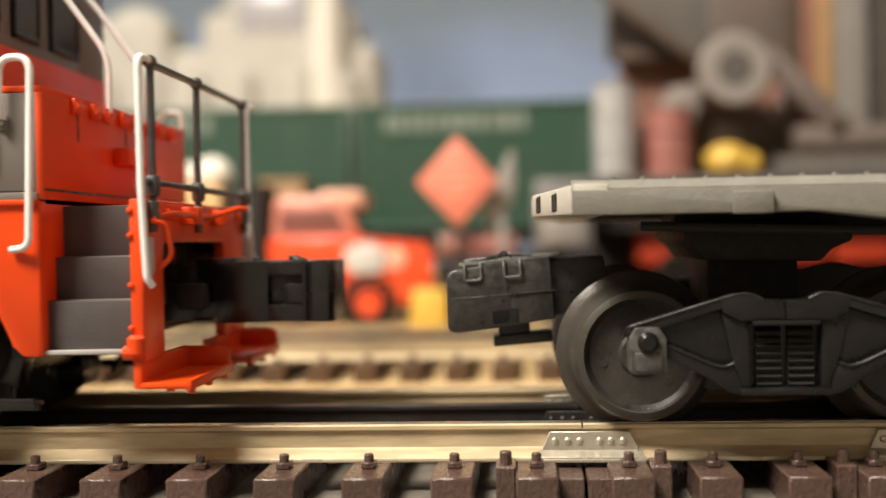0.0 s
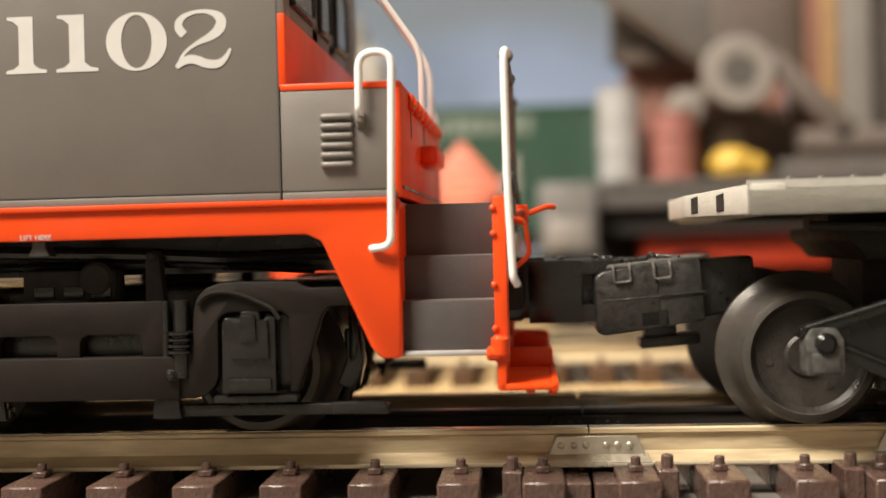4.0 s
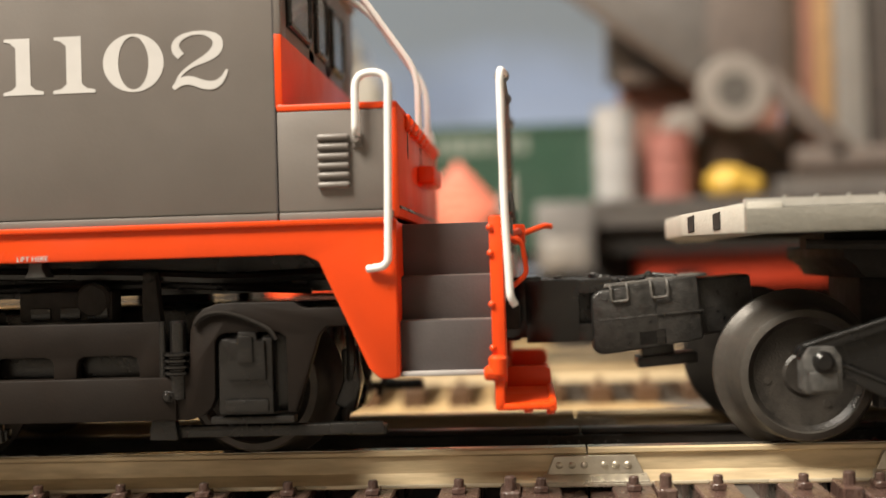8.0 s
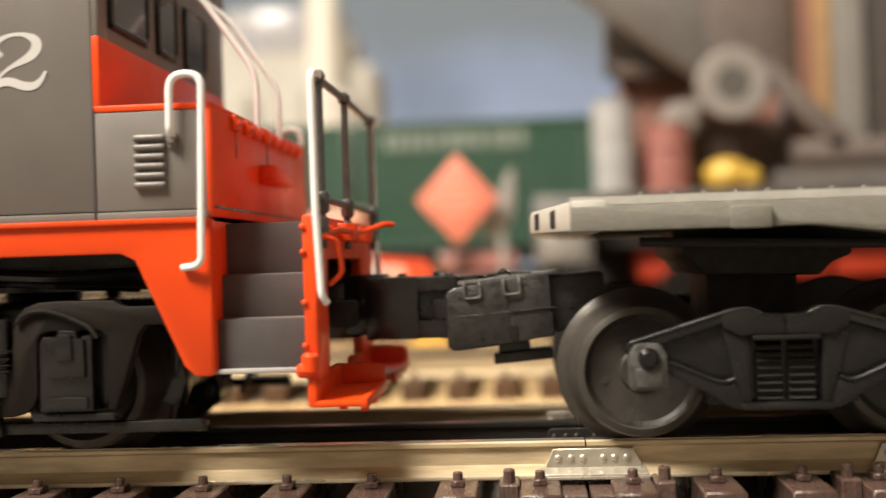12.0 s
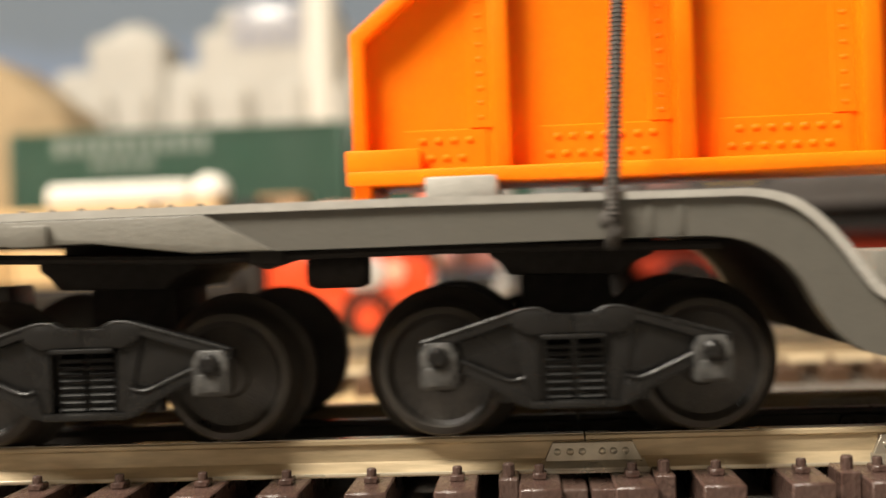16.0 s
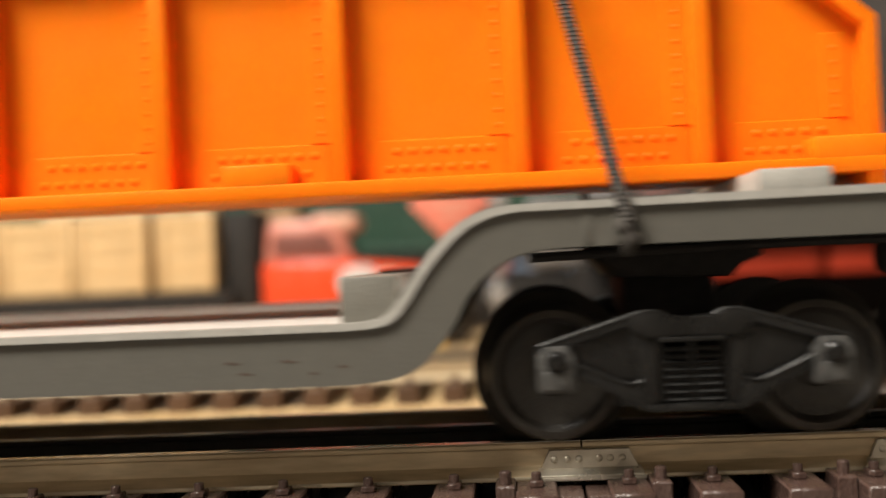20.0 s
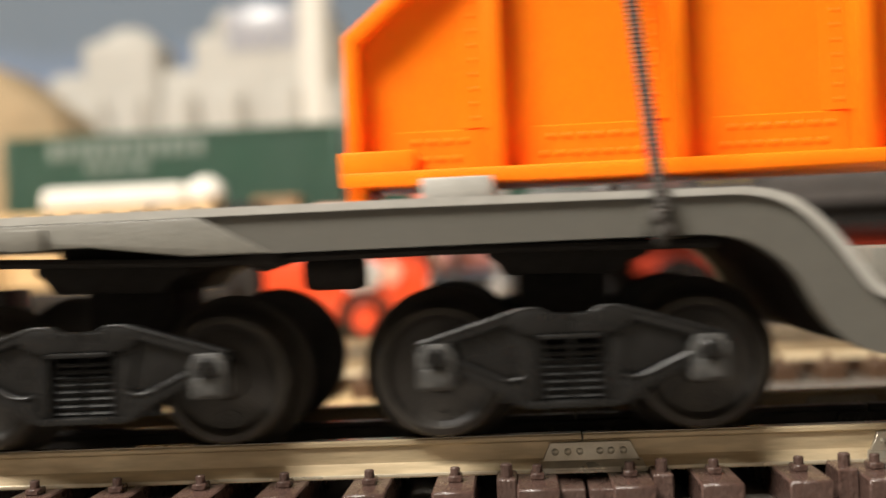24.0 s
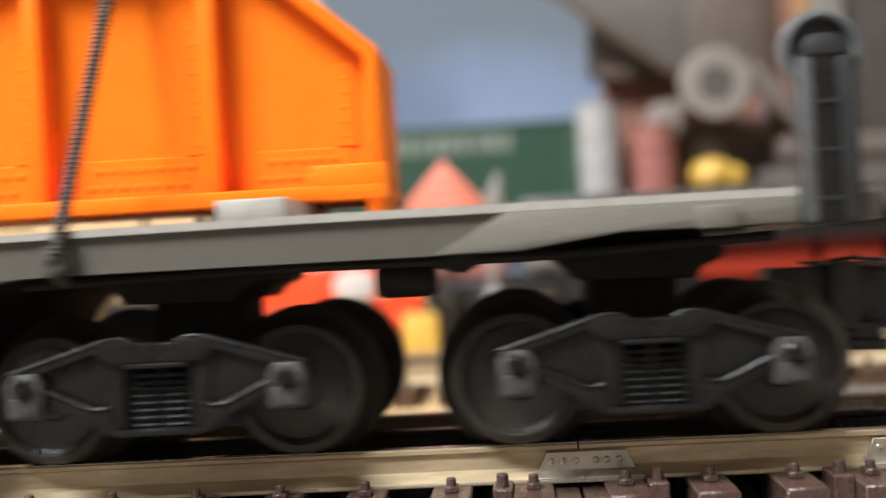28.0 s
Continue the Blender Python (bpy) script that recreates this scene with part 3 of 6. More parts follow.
def journal_box(x, s):
    g = G()
    d = lambda a, b: (min(s * a, s * b), max(s * a, s * b))
    g.prism([(x - 2.2, 7.6), (x - 1.9, 7.2), (x + 1.9, 7.2), (x + 2.2, 7.6), (x + 2.2, 11.4), (x + 1.4, 12.7), (x - 1.4, 12.7), (x - 2.2, 11.4)], *d(25.0, 28.4), 0.3)
    g.box(x - 1.6, x + 1.6, *d(28.2, 28.8), 7.6, 9.8, 0.2)
    return g


def freight_truck(car, x, first):
    """A four-wheel truck under a car at x (car space). Its wheel sets are keyed later."""
    g = G()
    g.box(-4.4, 4.4, -24.5, 24.5, 9.5, 14.5, 0.5)
    g.box(-6.0, 6.0, -8.0, 8.0, 13.0, 21.0, 0.6)
    g.prism([(-7.5, 20.2), (7.0, 19.8), (8.5, 21.4), (11.0, 22.4), (11.0, 24.4), (-10.0, 24.4), (-10.0, 22.8), (-8.6, 21.8)], -16, 16, 0.4)
    truck = part("truck", g, DULL_BLACK, car, "black cast four-wheel truck", (x, 0, 0))
    for s in (-1, 1):
        part("side_frame", side_frame(s), TRUCK_GREY, truck, "slate plastic arch-bar side frame")
        for sg in (-1, 1):
            yr = s * 27.45
            # Raised ridges whose paler colour carries the edge highlight.
            part("frame_ridge", G().tube([(sg * 18.0, yr, 12.7), (sg * 7.4, yr, 15.85), (sg * 5.6, yr, 16.35), (sg * 4.0, yr, 16.4), (sg * 2.6, yr, 15.7)], 0.24, 6, 0.8), TRUCK_EDGE, truck)
            part("frame_ridge", G().tube([(sg * 14.2, yr, 10.75), (sg * 8.6, yr, 8.25), (sg * 7.2, yr, 7.85), (sg * 6.0, yr, 8.3)], 0.2, 6, 0.6), TRUCK_EDGE, truck)
        part("spring", spring(s, -1.75), SPRING, truck)
        part("spring", spring(s, 1.95), SPRING, truck)
        part("spring_cap", G().box(-3.9, 3.9, min(s * 25.2, s * 28.0), max(s * 25.2, s * 28.0), 12.7, 13.3, 0.2), TRUCK_GREY, truck)
        part("spring_back", G().box(-4.3, 4.3, min(s * 24.4, s * 25.2), max(s * 24.4, s * 25.2), 5.0, 13.2), TRUCK_GREY, truck)
        for jx in (-16.0, 16.0):
            jb = part("journal_box", journal_box(jx, s), JOURNAL, truck, "dusty grey axle box")
            part("axle_cap", G().cyl((jx, s * 28.7, 11.0), 1.25, 1.6, "y", 16, 0.45), TRUCK_GREY, jb)
    for jx in (-16.0, 16.0):
        w = new("wheelset", first["mesh"])
        w.parent, w.location = truck, Vector((jx, 0, 8.7)) * MM
    return truck


def knuckle_coupler(car, x, d, material, reach=19.2, z0=11.0, z1=20.1, label="dusty black model coupler"):
    """A large toy coupler pointing along d from x (car space); its jaw is on the side -d."""
    q = lambda a: x + d * a
    yb = lambda a, b: (min(d * a, d * b), max(d * a, d * b))
    h = reach - 8.0
    g = G()
    g.prism([(q(-3), z0 + 1.6), (q(8), z0 + 0.7), (q(8), z1 - 0.2), (q(-3), z1 - 0.4)], -4.4, 4.4, 0.5)
    g.prism([(q(4.4), z0 + 0.7), (q(h), z0 + 0.2), (q(h), z1 + 0.1), (q(4.4), z1 + 0.2)], -6.3, 6.3, 0.3)
    g.prism([(q(h - 1), z0 + 0.2), (q(reach - 0.9), z0), (q(reach), z0 + 0.6), (q(reach - 0.5), z1 - 1.1), (q(reach - 1.6), z1 - 0.5), (q(h - 1), z1 + 0.1)], *yb(0.9, 6.5), 0.4)
    c = part("coupler", g, material, car, label)
    part("lower_plate", G().box(min(q(5), q(13.2)), max(q(5), q(13.2)), -3.0, 3.0, z0 - 2.7, z0 - 1.2, 0.3), material, c)
    part("plate_stem", G().box(min(q(8), q(12.4)), max(q(8), q(12.4)), -2.2, 2.2, z0 - 1.4, z0 + 1.0, 0.2), material, c)
    for k in (8.5, 13.9):
        ya_ = -6.75 if d < 0 else 6.75
        # Loops and top plate hold both dust and painted light.
        part("raised_loop", G().tube([(q(k), ya_ * 0.93, z1 + 0.1), (q(k), ya_, z1 - 0.4), (q(k), ya_, z1 - 2.2), (q(k + 2.2), ya_, z1 - 2.2), (q(k + 2.2), ya_, z1 - 0.4), (q(k + 2.2), ya_ * 0.93, z1 + 0.1)], 0.2, 8, 0.5), DUST_LIT_TOP, c, "rubbed pale loop, painted as lit")
    part("top_plate", G().prism([(q(3.0), z1 + 0.0), (q(reach - 2.2), z1 - 0.25), (q(reach - 2.4), z1 + 0.3), (q(3.0), z1 + 0.45)], *yb(-5.6, 6.0), 0.12), DUST_LIT_TOP, c, "dusty pale top of the coupler, painted as lit")
    # Recess shade painted as a thin black box on the coupler's side.
    part("side_recess", G().box(min(q(9.4), q(13.0)), max(q(9.4), q(13.0)), *yb(6.25, 6.5), z0 + 0.6, z0 + 2.6, 0.1), BLACK, c)
    part("mould_line", G().box(min(q(4), q(reach - 1)), max(q(4), q(reach - 1)), *yb(6.3, 6.55), z0 + 4.4, z0 + 4.7, 0.08), material, c)
    pv = Vector((q(13.0), 0, (z0 + z1) / 2)) * MM
    c.matrix_basis = Matrix.Translation(pv) @ pose(0, 0, 0, 0, -d * -4.5 if d < 0 else 2.0, 0) @ Matrix.Translation(-pv)
    part("pin", G().cyl((q(15.4), d * 3.0, z1 - 0.1), 1.2, 1.4, "z", 14, 0.2), material, c)
    part("lift_wire", G().tube([(q(7), d * 5.0, z1 + 0.4), (q(10), d * 2.0, z1 + 0.9), (q(13), d * 4.0, z1 + 0.6), (q(16), d * 3.0, z1 + 0.5)], 0.3, 8, 1.0), material, c)
    part("lift_wire", G().tube([(q(9.5), d * 3.4, z1 + 0.2), (q(10.6), d * 4.6, z1 + 1.5), (q(12), d * 3.8, z1 + 0.2)], 0.16, 6, 0.5), material, c)
    return c


def make_flatcar():
    car = thing("flatcar", CX, 0, 0, "grey depressed-centre flat car on four black trucks", "flat car", "flat cars of the train")
    for s in (-1, 1):
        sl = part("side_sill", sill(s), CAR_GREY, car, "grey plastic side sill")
        part("sill_lip", sill_lip(s), CAR_LIP, sl, "worn pale raised edge with light painted in")
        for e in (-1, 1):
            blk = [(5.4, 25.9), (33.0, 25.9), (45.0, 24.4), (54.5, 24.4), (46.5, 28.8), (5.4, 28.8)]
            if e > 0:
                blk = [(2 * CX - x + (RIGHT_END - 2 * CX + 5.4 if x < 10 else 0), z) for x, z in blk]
            # End blocks take the lit grey, the sill behind them the darker one.
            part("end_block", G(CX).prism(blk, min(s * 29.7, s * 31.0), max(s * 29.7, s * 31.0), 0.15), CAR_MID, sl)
        for a, b in ((23.4, 28.0), (332.0, 336.6)):
            part("stake_pocket", G(CX).box(a, b, min(s * 31.0, s * 31.9), max(s * 31.0, s * 31.9), 25.7, 28.3, 0.2), CAR_MID, sl)
        for a in (98.0, 101.5, 255.0, 258.5):
            part("cleat", G(CX).box(a, a + 1.0, min(s * 29.8, s * 30.05), max(s * 29.8, s * 30.05), 24.6, 28.9, 0.1), CAR_GREY, sl)
        for k in range(11):
            for e in (0, 1):
                xx = 10.0 + 3.6 * k if not e else 2 * CX - 10.0 - 3.6 * k
                part("rivet", G(CX).ball((xx, s * 30.0, 29.95), 0.42, 7, 0.7), CAR_GREY, sl)
    # Deck tops are painted in the palest, lit grey.
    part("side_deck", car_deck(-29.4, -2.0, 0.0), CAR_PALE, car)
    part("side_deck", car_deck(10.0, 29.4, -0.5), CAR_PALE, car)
    part("centre_strip", car_deck(-2.2, 10.2, 0.15), CAR_BROWN, car, "brown recessed strip along the deck")
    for a, b in ((123.6, 130.4), (226.2, 233.0)):
        cb = part("cross_bar", G(CX).box(a, b, -29.3, -3.0, 15.6, 22.0, 0.35), CAR_MID, car, "grey cross bar at the foot of the slope")
        part("bar_middle", G(CX).box(a + 0.1, b - 0.1, -3.0, 9.0, 15.6, 21.8, 0.2), CAR_BROWN, cb)
        part("bar_end", G(CX).box(a, b, 9.0, 30.0, 15.6, 22.4, 0.35), CAR_GREY, cb)
    for e in (-1, 1):
        xe = 5.6 if e < 0 else RIGHT_END
        g = G(CX)
        out = e * (4.6 if e < 0 else 7.0)
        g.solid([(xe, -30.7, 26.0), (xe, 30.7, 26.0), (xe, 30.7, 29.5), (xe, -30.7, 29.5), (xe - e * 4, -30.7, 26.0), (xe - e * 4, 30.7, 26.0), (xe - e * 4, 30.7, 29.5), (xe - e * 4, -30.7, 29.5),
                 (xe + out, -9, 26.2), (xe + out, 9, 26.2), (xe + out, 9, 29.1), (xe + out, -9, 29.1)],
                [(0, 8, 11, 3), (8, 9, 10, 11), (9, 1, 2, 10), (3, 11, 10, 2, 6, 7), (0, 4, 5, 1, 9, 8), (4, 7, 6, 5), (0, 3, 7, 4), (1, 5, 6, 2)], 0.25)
        # End sill painted paler than the sides to show it lit.
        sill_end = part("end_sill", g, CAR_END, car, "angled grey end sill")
        for u in (0.38, 0.78):
            px, py = xe + out * u, -31 + 22 * u
            nx, ny = e * 0.953 * 0.12, -0.303 * 0.12
            # The shade inside each notch is a thin dark prism on the face.
            part("end_pocket", G(CX).solid([(px - nx, py - ny, 26.6), (px + out * 0.1 - nx, py + 2.2 - ny, 26.6), (px - nx, py - ny, 28.8), (px + out * 0.1 - nx, py + 2.2 - ny, 28.6),
                                            (px + nx, py + ny, 26.8), (px + out * 0.1 + nx, py + 2.2 + ny, 26.6), (px + nx, py + ny, 28.8), (px + out * 0.1 + nx, py + 2.2 + ny, 28.6)],
                                           [(0, 1, 3, 2), (4, 6, 7, 5), (0, 4, 5, 1), (2, 3, 7, 6), (0, 2, 6, 4), (1, 5, 7, 3)]), DULL_BLACK, sill_end, "pocket shade drawn as a dark patch on the end sill")
    # dark under frame and rigging
    for e in (-1, 1):
        top = [(12.0, 27.1), (70, 27.1)] + [(x - 1.6, z - 2.45) for x, z in SILL_TOP]
        low = [(12.0, 26.2), (70, 26.0)] + [(x, z + 0.25) for x, z in SILL_LOW]
        if e > 0:
            top, low = [[(2 * CX - x, z) for x, z in reversed(l)] for l in (top, low)]
        part("under_floor", strip_solid(top, low, -26.3, 26.3, G(CX)), MATT_BLACK, car, "black underside of the deck")
        rx = lambda a: a if e < 0 else 2 * CX - a
        part("brake_rod", G(CX).tube([(rx(14), -22, 24.6), (rx(42), -22.5, 23.6), (rx(74), -22, 23.8), (rx(108), -21, 23.2)], 0.6, 8, 4), DULL_BLACK, car)
        part("brake_lever", G(CX).box(min(rx(50), rx(54.4)), max(rx(50), rx(54.4)), -24, -21, 22.7, 25.2, 0.5).tube([(rx(49), -22.5, 24.0), (rx(52), -22.8, 22.4), (rx(56), -22.2, 23.6)], 0.5, 8, 1.0), DULL_BLACK, car)
    for a, b, w_, z0, z1 in ((20, 113, 7, 24.2, 27.0), (2 * CX - 113, 2 * CX - 20, 7, 24.2, 27.0), (126, 2 * CX - 126, 10, 10.5, 13.5)):
        part("centre_sill", G(CX).box(a, b, -w_, w_, z0, z1), DULL_BLACK, car)
    for a, b in ((72.5, 81.0), (2 * CX - 81.0, 2 * CX - 72.5)):
        part("bolster_block", G(CX).box(a, b, -27.5, 27.5, 29.3, 32.4, 0.3), CAR_LIP, car)
    for a in (59.7, 2 * CX - 59.7):
        part("brake_cylinder", G(CX).lathe([(0.4, -4.2), (2.0, -4.0), (2.4, -3.0), (2.4, 3.0), (2.0, 4.0), (0.4, 4.2)], (a, -14.0, 21.6), "x", 18), DULL_BLACK, car)
    store = {"mesh": wheelset_mesh()}
    for tx in (30.0, 89.4, 2 * CX - 89.4, 2 * CX - 30.0):
        freight_truck(car, tx - CX, store)
    knuckle_coupler(car, 8.0 - CX, -1, DUSTY_BLACK)
    knuckle_coupler(car, CX - 8.0, 1, DUSTY_BLACK, 16.4)
    return car


def brake_stand(car_x):
    """Brake wheel housing at a car's rear end."""
    st = thing("brake_stand", car_x + 346.4 - CX, -32, 25.4, "slate upright brake stand with a rounded hand wheel", "brake stand", "brake stands")
    o = (346.4, -32, 25.4)
    part("post", G(*o).box(343.5, 349.8, -33.6, -30.55, 25.4, 44.6, 0.4), STAND_GREY, st)
    # Left rib paler than the right one.
    part("rib", G(*o).box(343.5, 344.9, -34.5, -33.4, 25.6, 44.0, 0.3), STAND_PALE, st, "pale rib")
    part("rib", G(*o).box(347.8, 349.8, -34.3, -33.4, 25.6, 44.0, 0.3), STAND_GREY, st)
    part("channel", G(*o).box(344.9, 347.8, -33.8, -33.5, 26.0, 44.4, 0.1), BLACK, st)
    for z in (28.0, 33.4, 38.8):
        part("channel_rung", G(*o).box(344.8, 347.9, -34.0, -33.6, z, z + 0.5, 0.12), STAND_GREY, st)
    part("hand_wheel", G(*o).lathe([(3.5, -0.8), (3.9, -1.2), (4.5, -1.0), (4.8, 0.0), (4.5, 0.9), (3.6, 1.0), (3.5, -0.8)], (346.5, -31.9, 44.9), "y", 32, True), STAND_PALE, st, "rounded pale hand wheel")
    part("hub", G(*o).lathe([(0.4, -0.3), (3.7, -0.2), (3.7, 0.9), (0.4, 1.0)], (346.5, -31.7, 44.9), "y", 24), STAND_GREY, st)
    part("cap", G(*o).prism([(343.9, 44.2), (349.4, 44.2), (349.0, 45.6), (347.9, 46.6), (345.2, 46.6), (344.2, 45.6)], -34.0, -32.8, 0.25), STAND_GREY, st)
    return st


# ---- bridge girder load ----
LOAD_X0, LOAD_X1, LOAD_TOP = 61.9, 294.6, 68.4
RIBS = tuple(81.9 + 23.8 * k for k in range(9))


def make_load():
    ld = thing("bridge_girder", CX, -9, 31, "orange plastic bridge girder carried as a load", "girder load", "girder loads")
    o = (CX, -17, 31)
    out = [(LOAD_X0 + 1, 33.8), (LOAD_X1 - 1, 33.8), (LOAD_X1 - 1, 52.3), (LOAD_X1 - 16, 65.6), (LOAD_X1 - 22, LOAD_TOP), (LOAD_X0 + 22, LOAD_TOP), (LOAD_X0 + 16, 65.6), (LOAD_X0 + 1, 52.3)]
    web = part("web", G(*o).prism(out, -17.8, -16.2), LOAD_ORANGE, ld, "flat orange girder web")
    part("back_web", G(*o).prism(out, -2.6, -1.2), LOAD_ORANGE, ld)
    part("bottom_flange", G(*o).box(LOAD_X0 - 0.6, LOAD_X1 + 0.5, -23.4, -0.4, 32.4, 34.3, 0.3), LOAD_ORANGE, ld)
    part("top_flange", G(*o).box(LOAD_X0 + 21, LOAD_X1 - 21, -22.0, 0.0, LOAD_TOP - 1.6, LOAD_TOP, 0.3), LOAD_ORANGE, ld)
    for e in (-1, 1):
        xe = LOAD_X0 if e < 0 else LOAD_X1
        part("end_post", G(*o).prism([(xe, 33.4), (xe, 52.5), (xe - e * 16, 66.0), (xe - e * 22, LOAD_TOP), (xe - e * 22, LOAD_TOP - 1.6), (xe - e * 17, 64.2), (xe - e * 1.9, 51.5), (xe - e * 1.9, 33.4)], -21.0, 0.0, 0.25), LOAD_ORANGE, ld)
        part("end_plate", G(*o).box(min(xe, xe - e * 2.2), max(xe, xe - e * 2.2), -22.2, -0.2, 29.9, 34.0, 0.2), LOAD_ORANGE, ld)
    for s in (-1, 1):
        at = lambda a, b: (min(-17 + s * a, -17 + s * b), max(-17 + s * a, -17 + s * b))
        f = lambda a, b, z0, z1, y0, y1, bv=0.3: G(*o).box(a, b, *at(y0, y1), z0, z1, bv)
        for a, b in ((61.2, 71.0), (136.0, 145.0), (209.2, 218.2), (LOAD_X1 - 9.2, LOAD_X1 + 0.6)):
            if s < 0:
                part("foot_pad", f(a, b, 34.0, 37.0, 0.5, 6.3, 0.35), LOAD_ORANGE, ld)
        for x in RIBS:
            part("rib", f(x - 1.5, x + 0.9, 34.0, LOAD_TOP - 1, 0.3, 4.5, 0.3), LOAD_ORANGE, web)
        # riveted angle strips along the foot of each panel and beside each rib
        g = G(*o)
        edges = [LOAD_X0 + 2] + list(RIBS) + [LOAD_X1 - 2]
        for a, b in zip(edges, edges[1:]):
            g.box(a + 4.6, b - 2.2, *at(0.7, 0.98), 34.2, 39.8, 0.12, 1)
            g.box(b - 4.6, b - 1.4, *at(0.7, 1.1), 39.8, 51.0 if b > LOAD_X1 - 3 else 65.0, 0.12, 1)
            n = int((b - a - 8) / 2.1)
            for k in range(n):
                for zz in (36.0, 38.3):
                    g.ball((a + 6.0 + 2.1 * k + (1.05 if zz > 37 else 0), -17 + s * 0.76, zz), 0.58, 8)
            for k in range(5 if b > LOAD_X1 - 3 else 12):
                g.ball((b - 3.0, -17 + s * 0.78, 41.2 + 1.95 * k), 0.5, 8)
        tagged(part("riveting", g, LOAD_ORANGE, web), kind="stuff")
    return ld


def make_cord(x_low, x_top):
    """A dark cord that ties the girder to the car, from sill to sill over the top."""
    cd = thing("tie_down_cord", x_low, 0, 24, "dark braided cord tying the girder to the flat car", "cord", "tie-down cords")
    o = (x_low, 0, 24)
    path = [(x_low, -29.8, 23.6), (x_low, -32.2, 24.2), (x_low, -32.3, 27.0), (x_top, -13.6, LOAD_TOP + 0.6), (x_top, -11.0, LOAD_TOP + 0.9), (x_top, 8.5, LOAD_TOP + 0.7),
            (x_low, 32.3, 27.0), (x_low, 32.2, 24.2), (x_low, 29.8, 23.6)]
    part("strand", G(*o).tube(path, 0.8, 10, 0.8), CORD, cd)
    g = G(*o)
    n = 70
    for k in range(n):
        u = k / (n - 1)
        g.lathe([(0.65, -0.2), (1.0, 0.0), (0.65, 0.2)], (x_low + (x_top - x_low) * u, -32.3 + 18.7 * u, 27.0 + (LOAD_TOP - 26.4) * u), "z", 10)
    tagged(part("braid", g, CORD, cd), kind="stuff")
    part("knot", G(*o).ball((x_low - 0.2, -31.9, 26.4), 1.3, 12).ball((x_low + 0.3, -32.0, 24.9), 1.1, 10), CORD, cd)
    return cd


# ---- locomotive ----
LX = -165.0   # its own origin along the track at rest


def ribbon(g, left, right, y, closed=False):
    """A flat raised band between two lines of (x, z)."""
    n = len(left)
    pts = [(x, y, z) for x, z in left] + [(x, y, z) for x, z in right] + [(x, y + 0.08, z) for x, z in left] + [(x, y + 0.08, z) for x, z in right]
    f = []
    for i in range(n if closed else n - 1):
        j = (i + 1) % n
        f += [(i, j, n + j, n + i), (2 * n + i, 3 * n + i, 3 * n + j, 2 * n + j), (i, 2 * n + i, 2 * n + j, j), (n + i, n + j, 3 * n + j, 3 * n + i)]
    if not closed:
        f += [(0, n, 3 * n, 2 * n), (n - 1, 3 * n - 1, 4 * n - 1, 2 * n - 1)]
    return g.solid(pts, f)


def stroke(path, x0, z0, w, h):
    """Two edges of a stroke of changing width, from (x, z, half width) in shares of the numeral's box."""
    for _ in range(2):
        out = [path[0]]
        for a, b in zip(path, path[1:]):
            out += [tuple(0.75 * p + 0.25 * q for p, q in zip(a, b)), tuple(0.25 * p + 0.75 * q for p, q in zip(a, b))]
        path = out + [path[-1]]
    le, ri = [], []
    for i, (a, c, k) in enumerate(path):
        p, q = path[max(i - 1, 0)], path[min(i + 1, len(path) - 1)]
        dx, dz = (q[0] - p[0]) * w, (q[1] - p[1]) * h
        ln = math.hypot(dx, dz) or 1
        le.append((x0 + w * a - dz / ln * k * h, z0 + h * c + dx / ln * k * h))
        ri.append((x0 + w * a + dz / ln * k * h, z0 + h * c - dx / ln * k * h))
    return le, ri


def digit(kind, x0, x1, z0, z1, y):
    """A painted numeral in a heavy old-style face, as a thin raised shape."""
    w, h = x1 - x0, z1 - z0
    g = G(LX)
    if kind == "1":
        c, a, b = x0 + w * 0.5, w * 0.18, h * 0.055
        g.prism([(x0, z0), (x1, z0), (x1, z0 + b), (c + a * 1.7, z0 + b * 1.5), (c + a, z0 + b * 3), (c + a, z1), (x0 + w * 0.04, z1), (x0 + w * 0.04, z1 - b), (c - a * 1.8, z1 - b * 1.4), (c - a, z1 - b * 3), (c - a, z0 + b * 3), (c - a * 1.7, z0 + b * 1.5), (x0, z0 + b)], y, y + 0.08)
    elif kind == "0":
        n, c = 44, (x0 + w / 2, z0 + h / 2)
        ring = lambda rx, rz: [(c[0] + rx * math.cos(2 * math.pi * k / n), c[1] + rz * math.sin(2 * math.pi * k / n)) for k in range(n)]
        ribbon(g, ring(w / 2, h / 2), ring(w * 0.25, h * 0.455), y, True)
    else:
        le, ri = stroke([(0.17, 0.58, 0.07), (0.06, 0.70, 0.075), (0.10, 0.86, 0.055), (0.34, 0.97, 0.028), (0.62, 0.97, 0.035), (0.84, 0.86, 0.085), (0.83, 0.68, 0.095), (0.66, 0.54, 0.07), (0.36, 0.42, 0.03), (0.14, 0.26, 0.025), (0.05, 0.05, 0.03)], x0, z0, w, h)
        ribbon(g, le, ri, y)
        le, ri = stroke([(0.02, 0.03, 0.035), (0.16, 0.15, 0.07), (0.34, 0.17, 0.075), (0.56, 0.07, 0.075), (0.78, 0.06, 0.07), (0.92, 0.18, 0.04), (0.99, 0.32, 0.02)], x0, z0, w, h)
        ribbon(g, le, ri, y - 0.03)
    return g


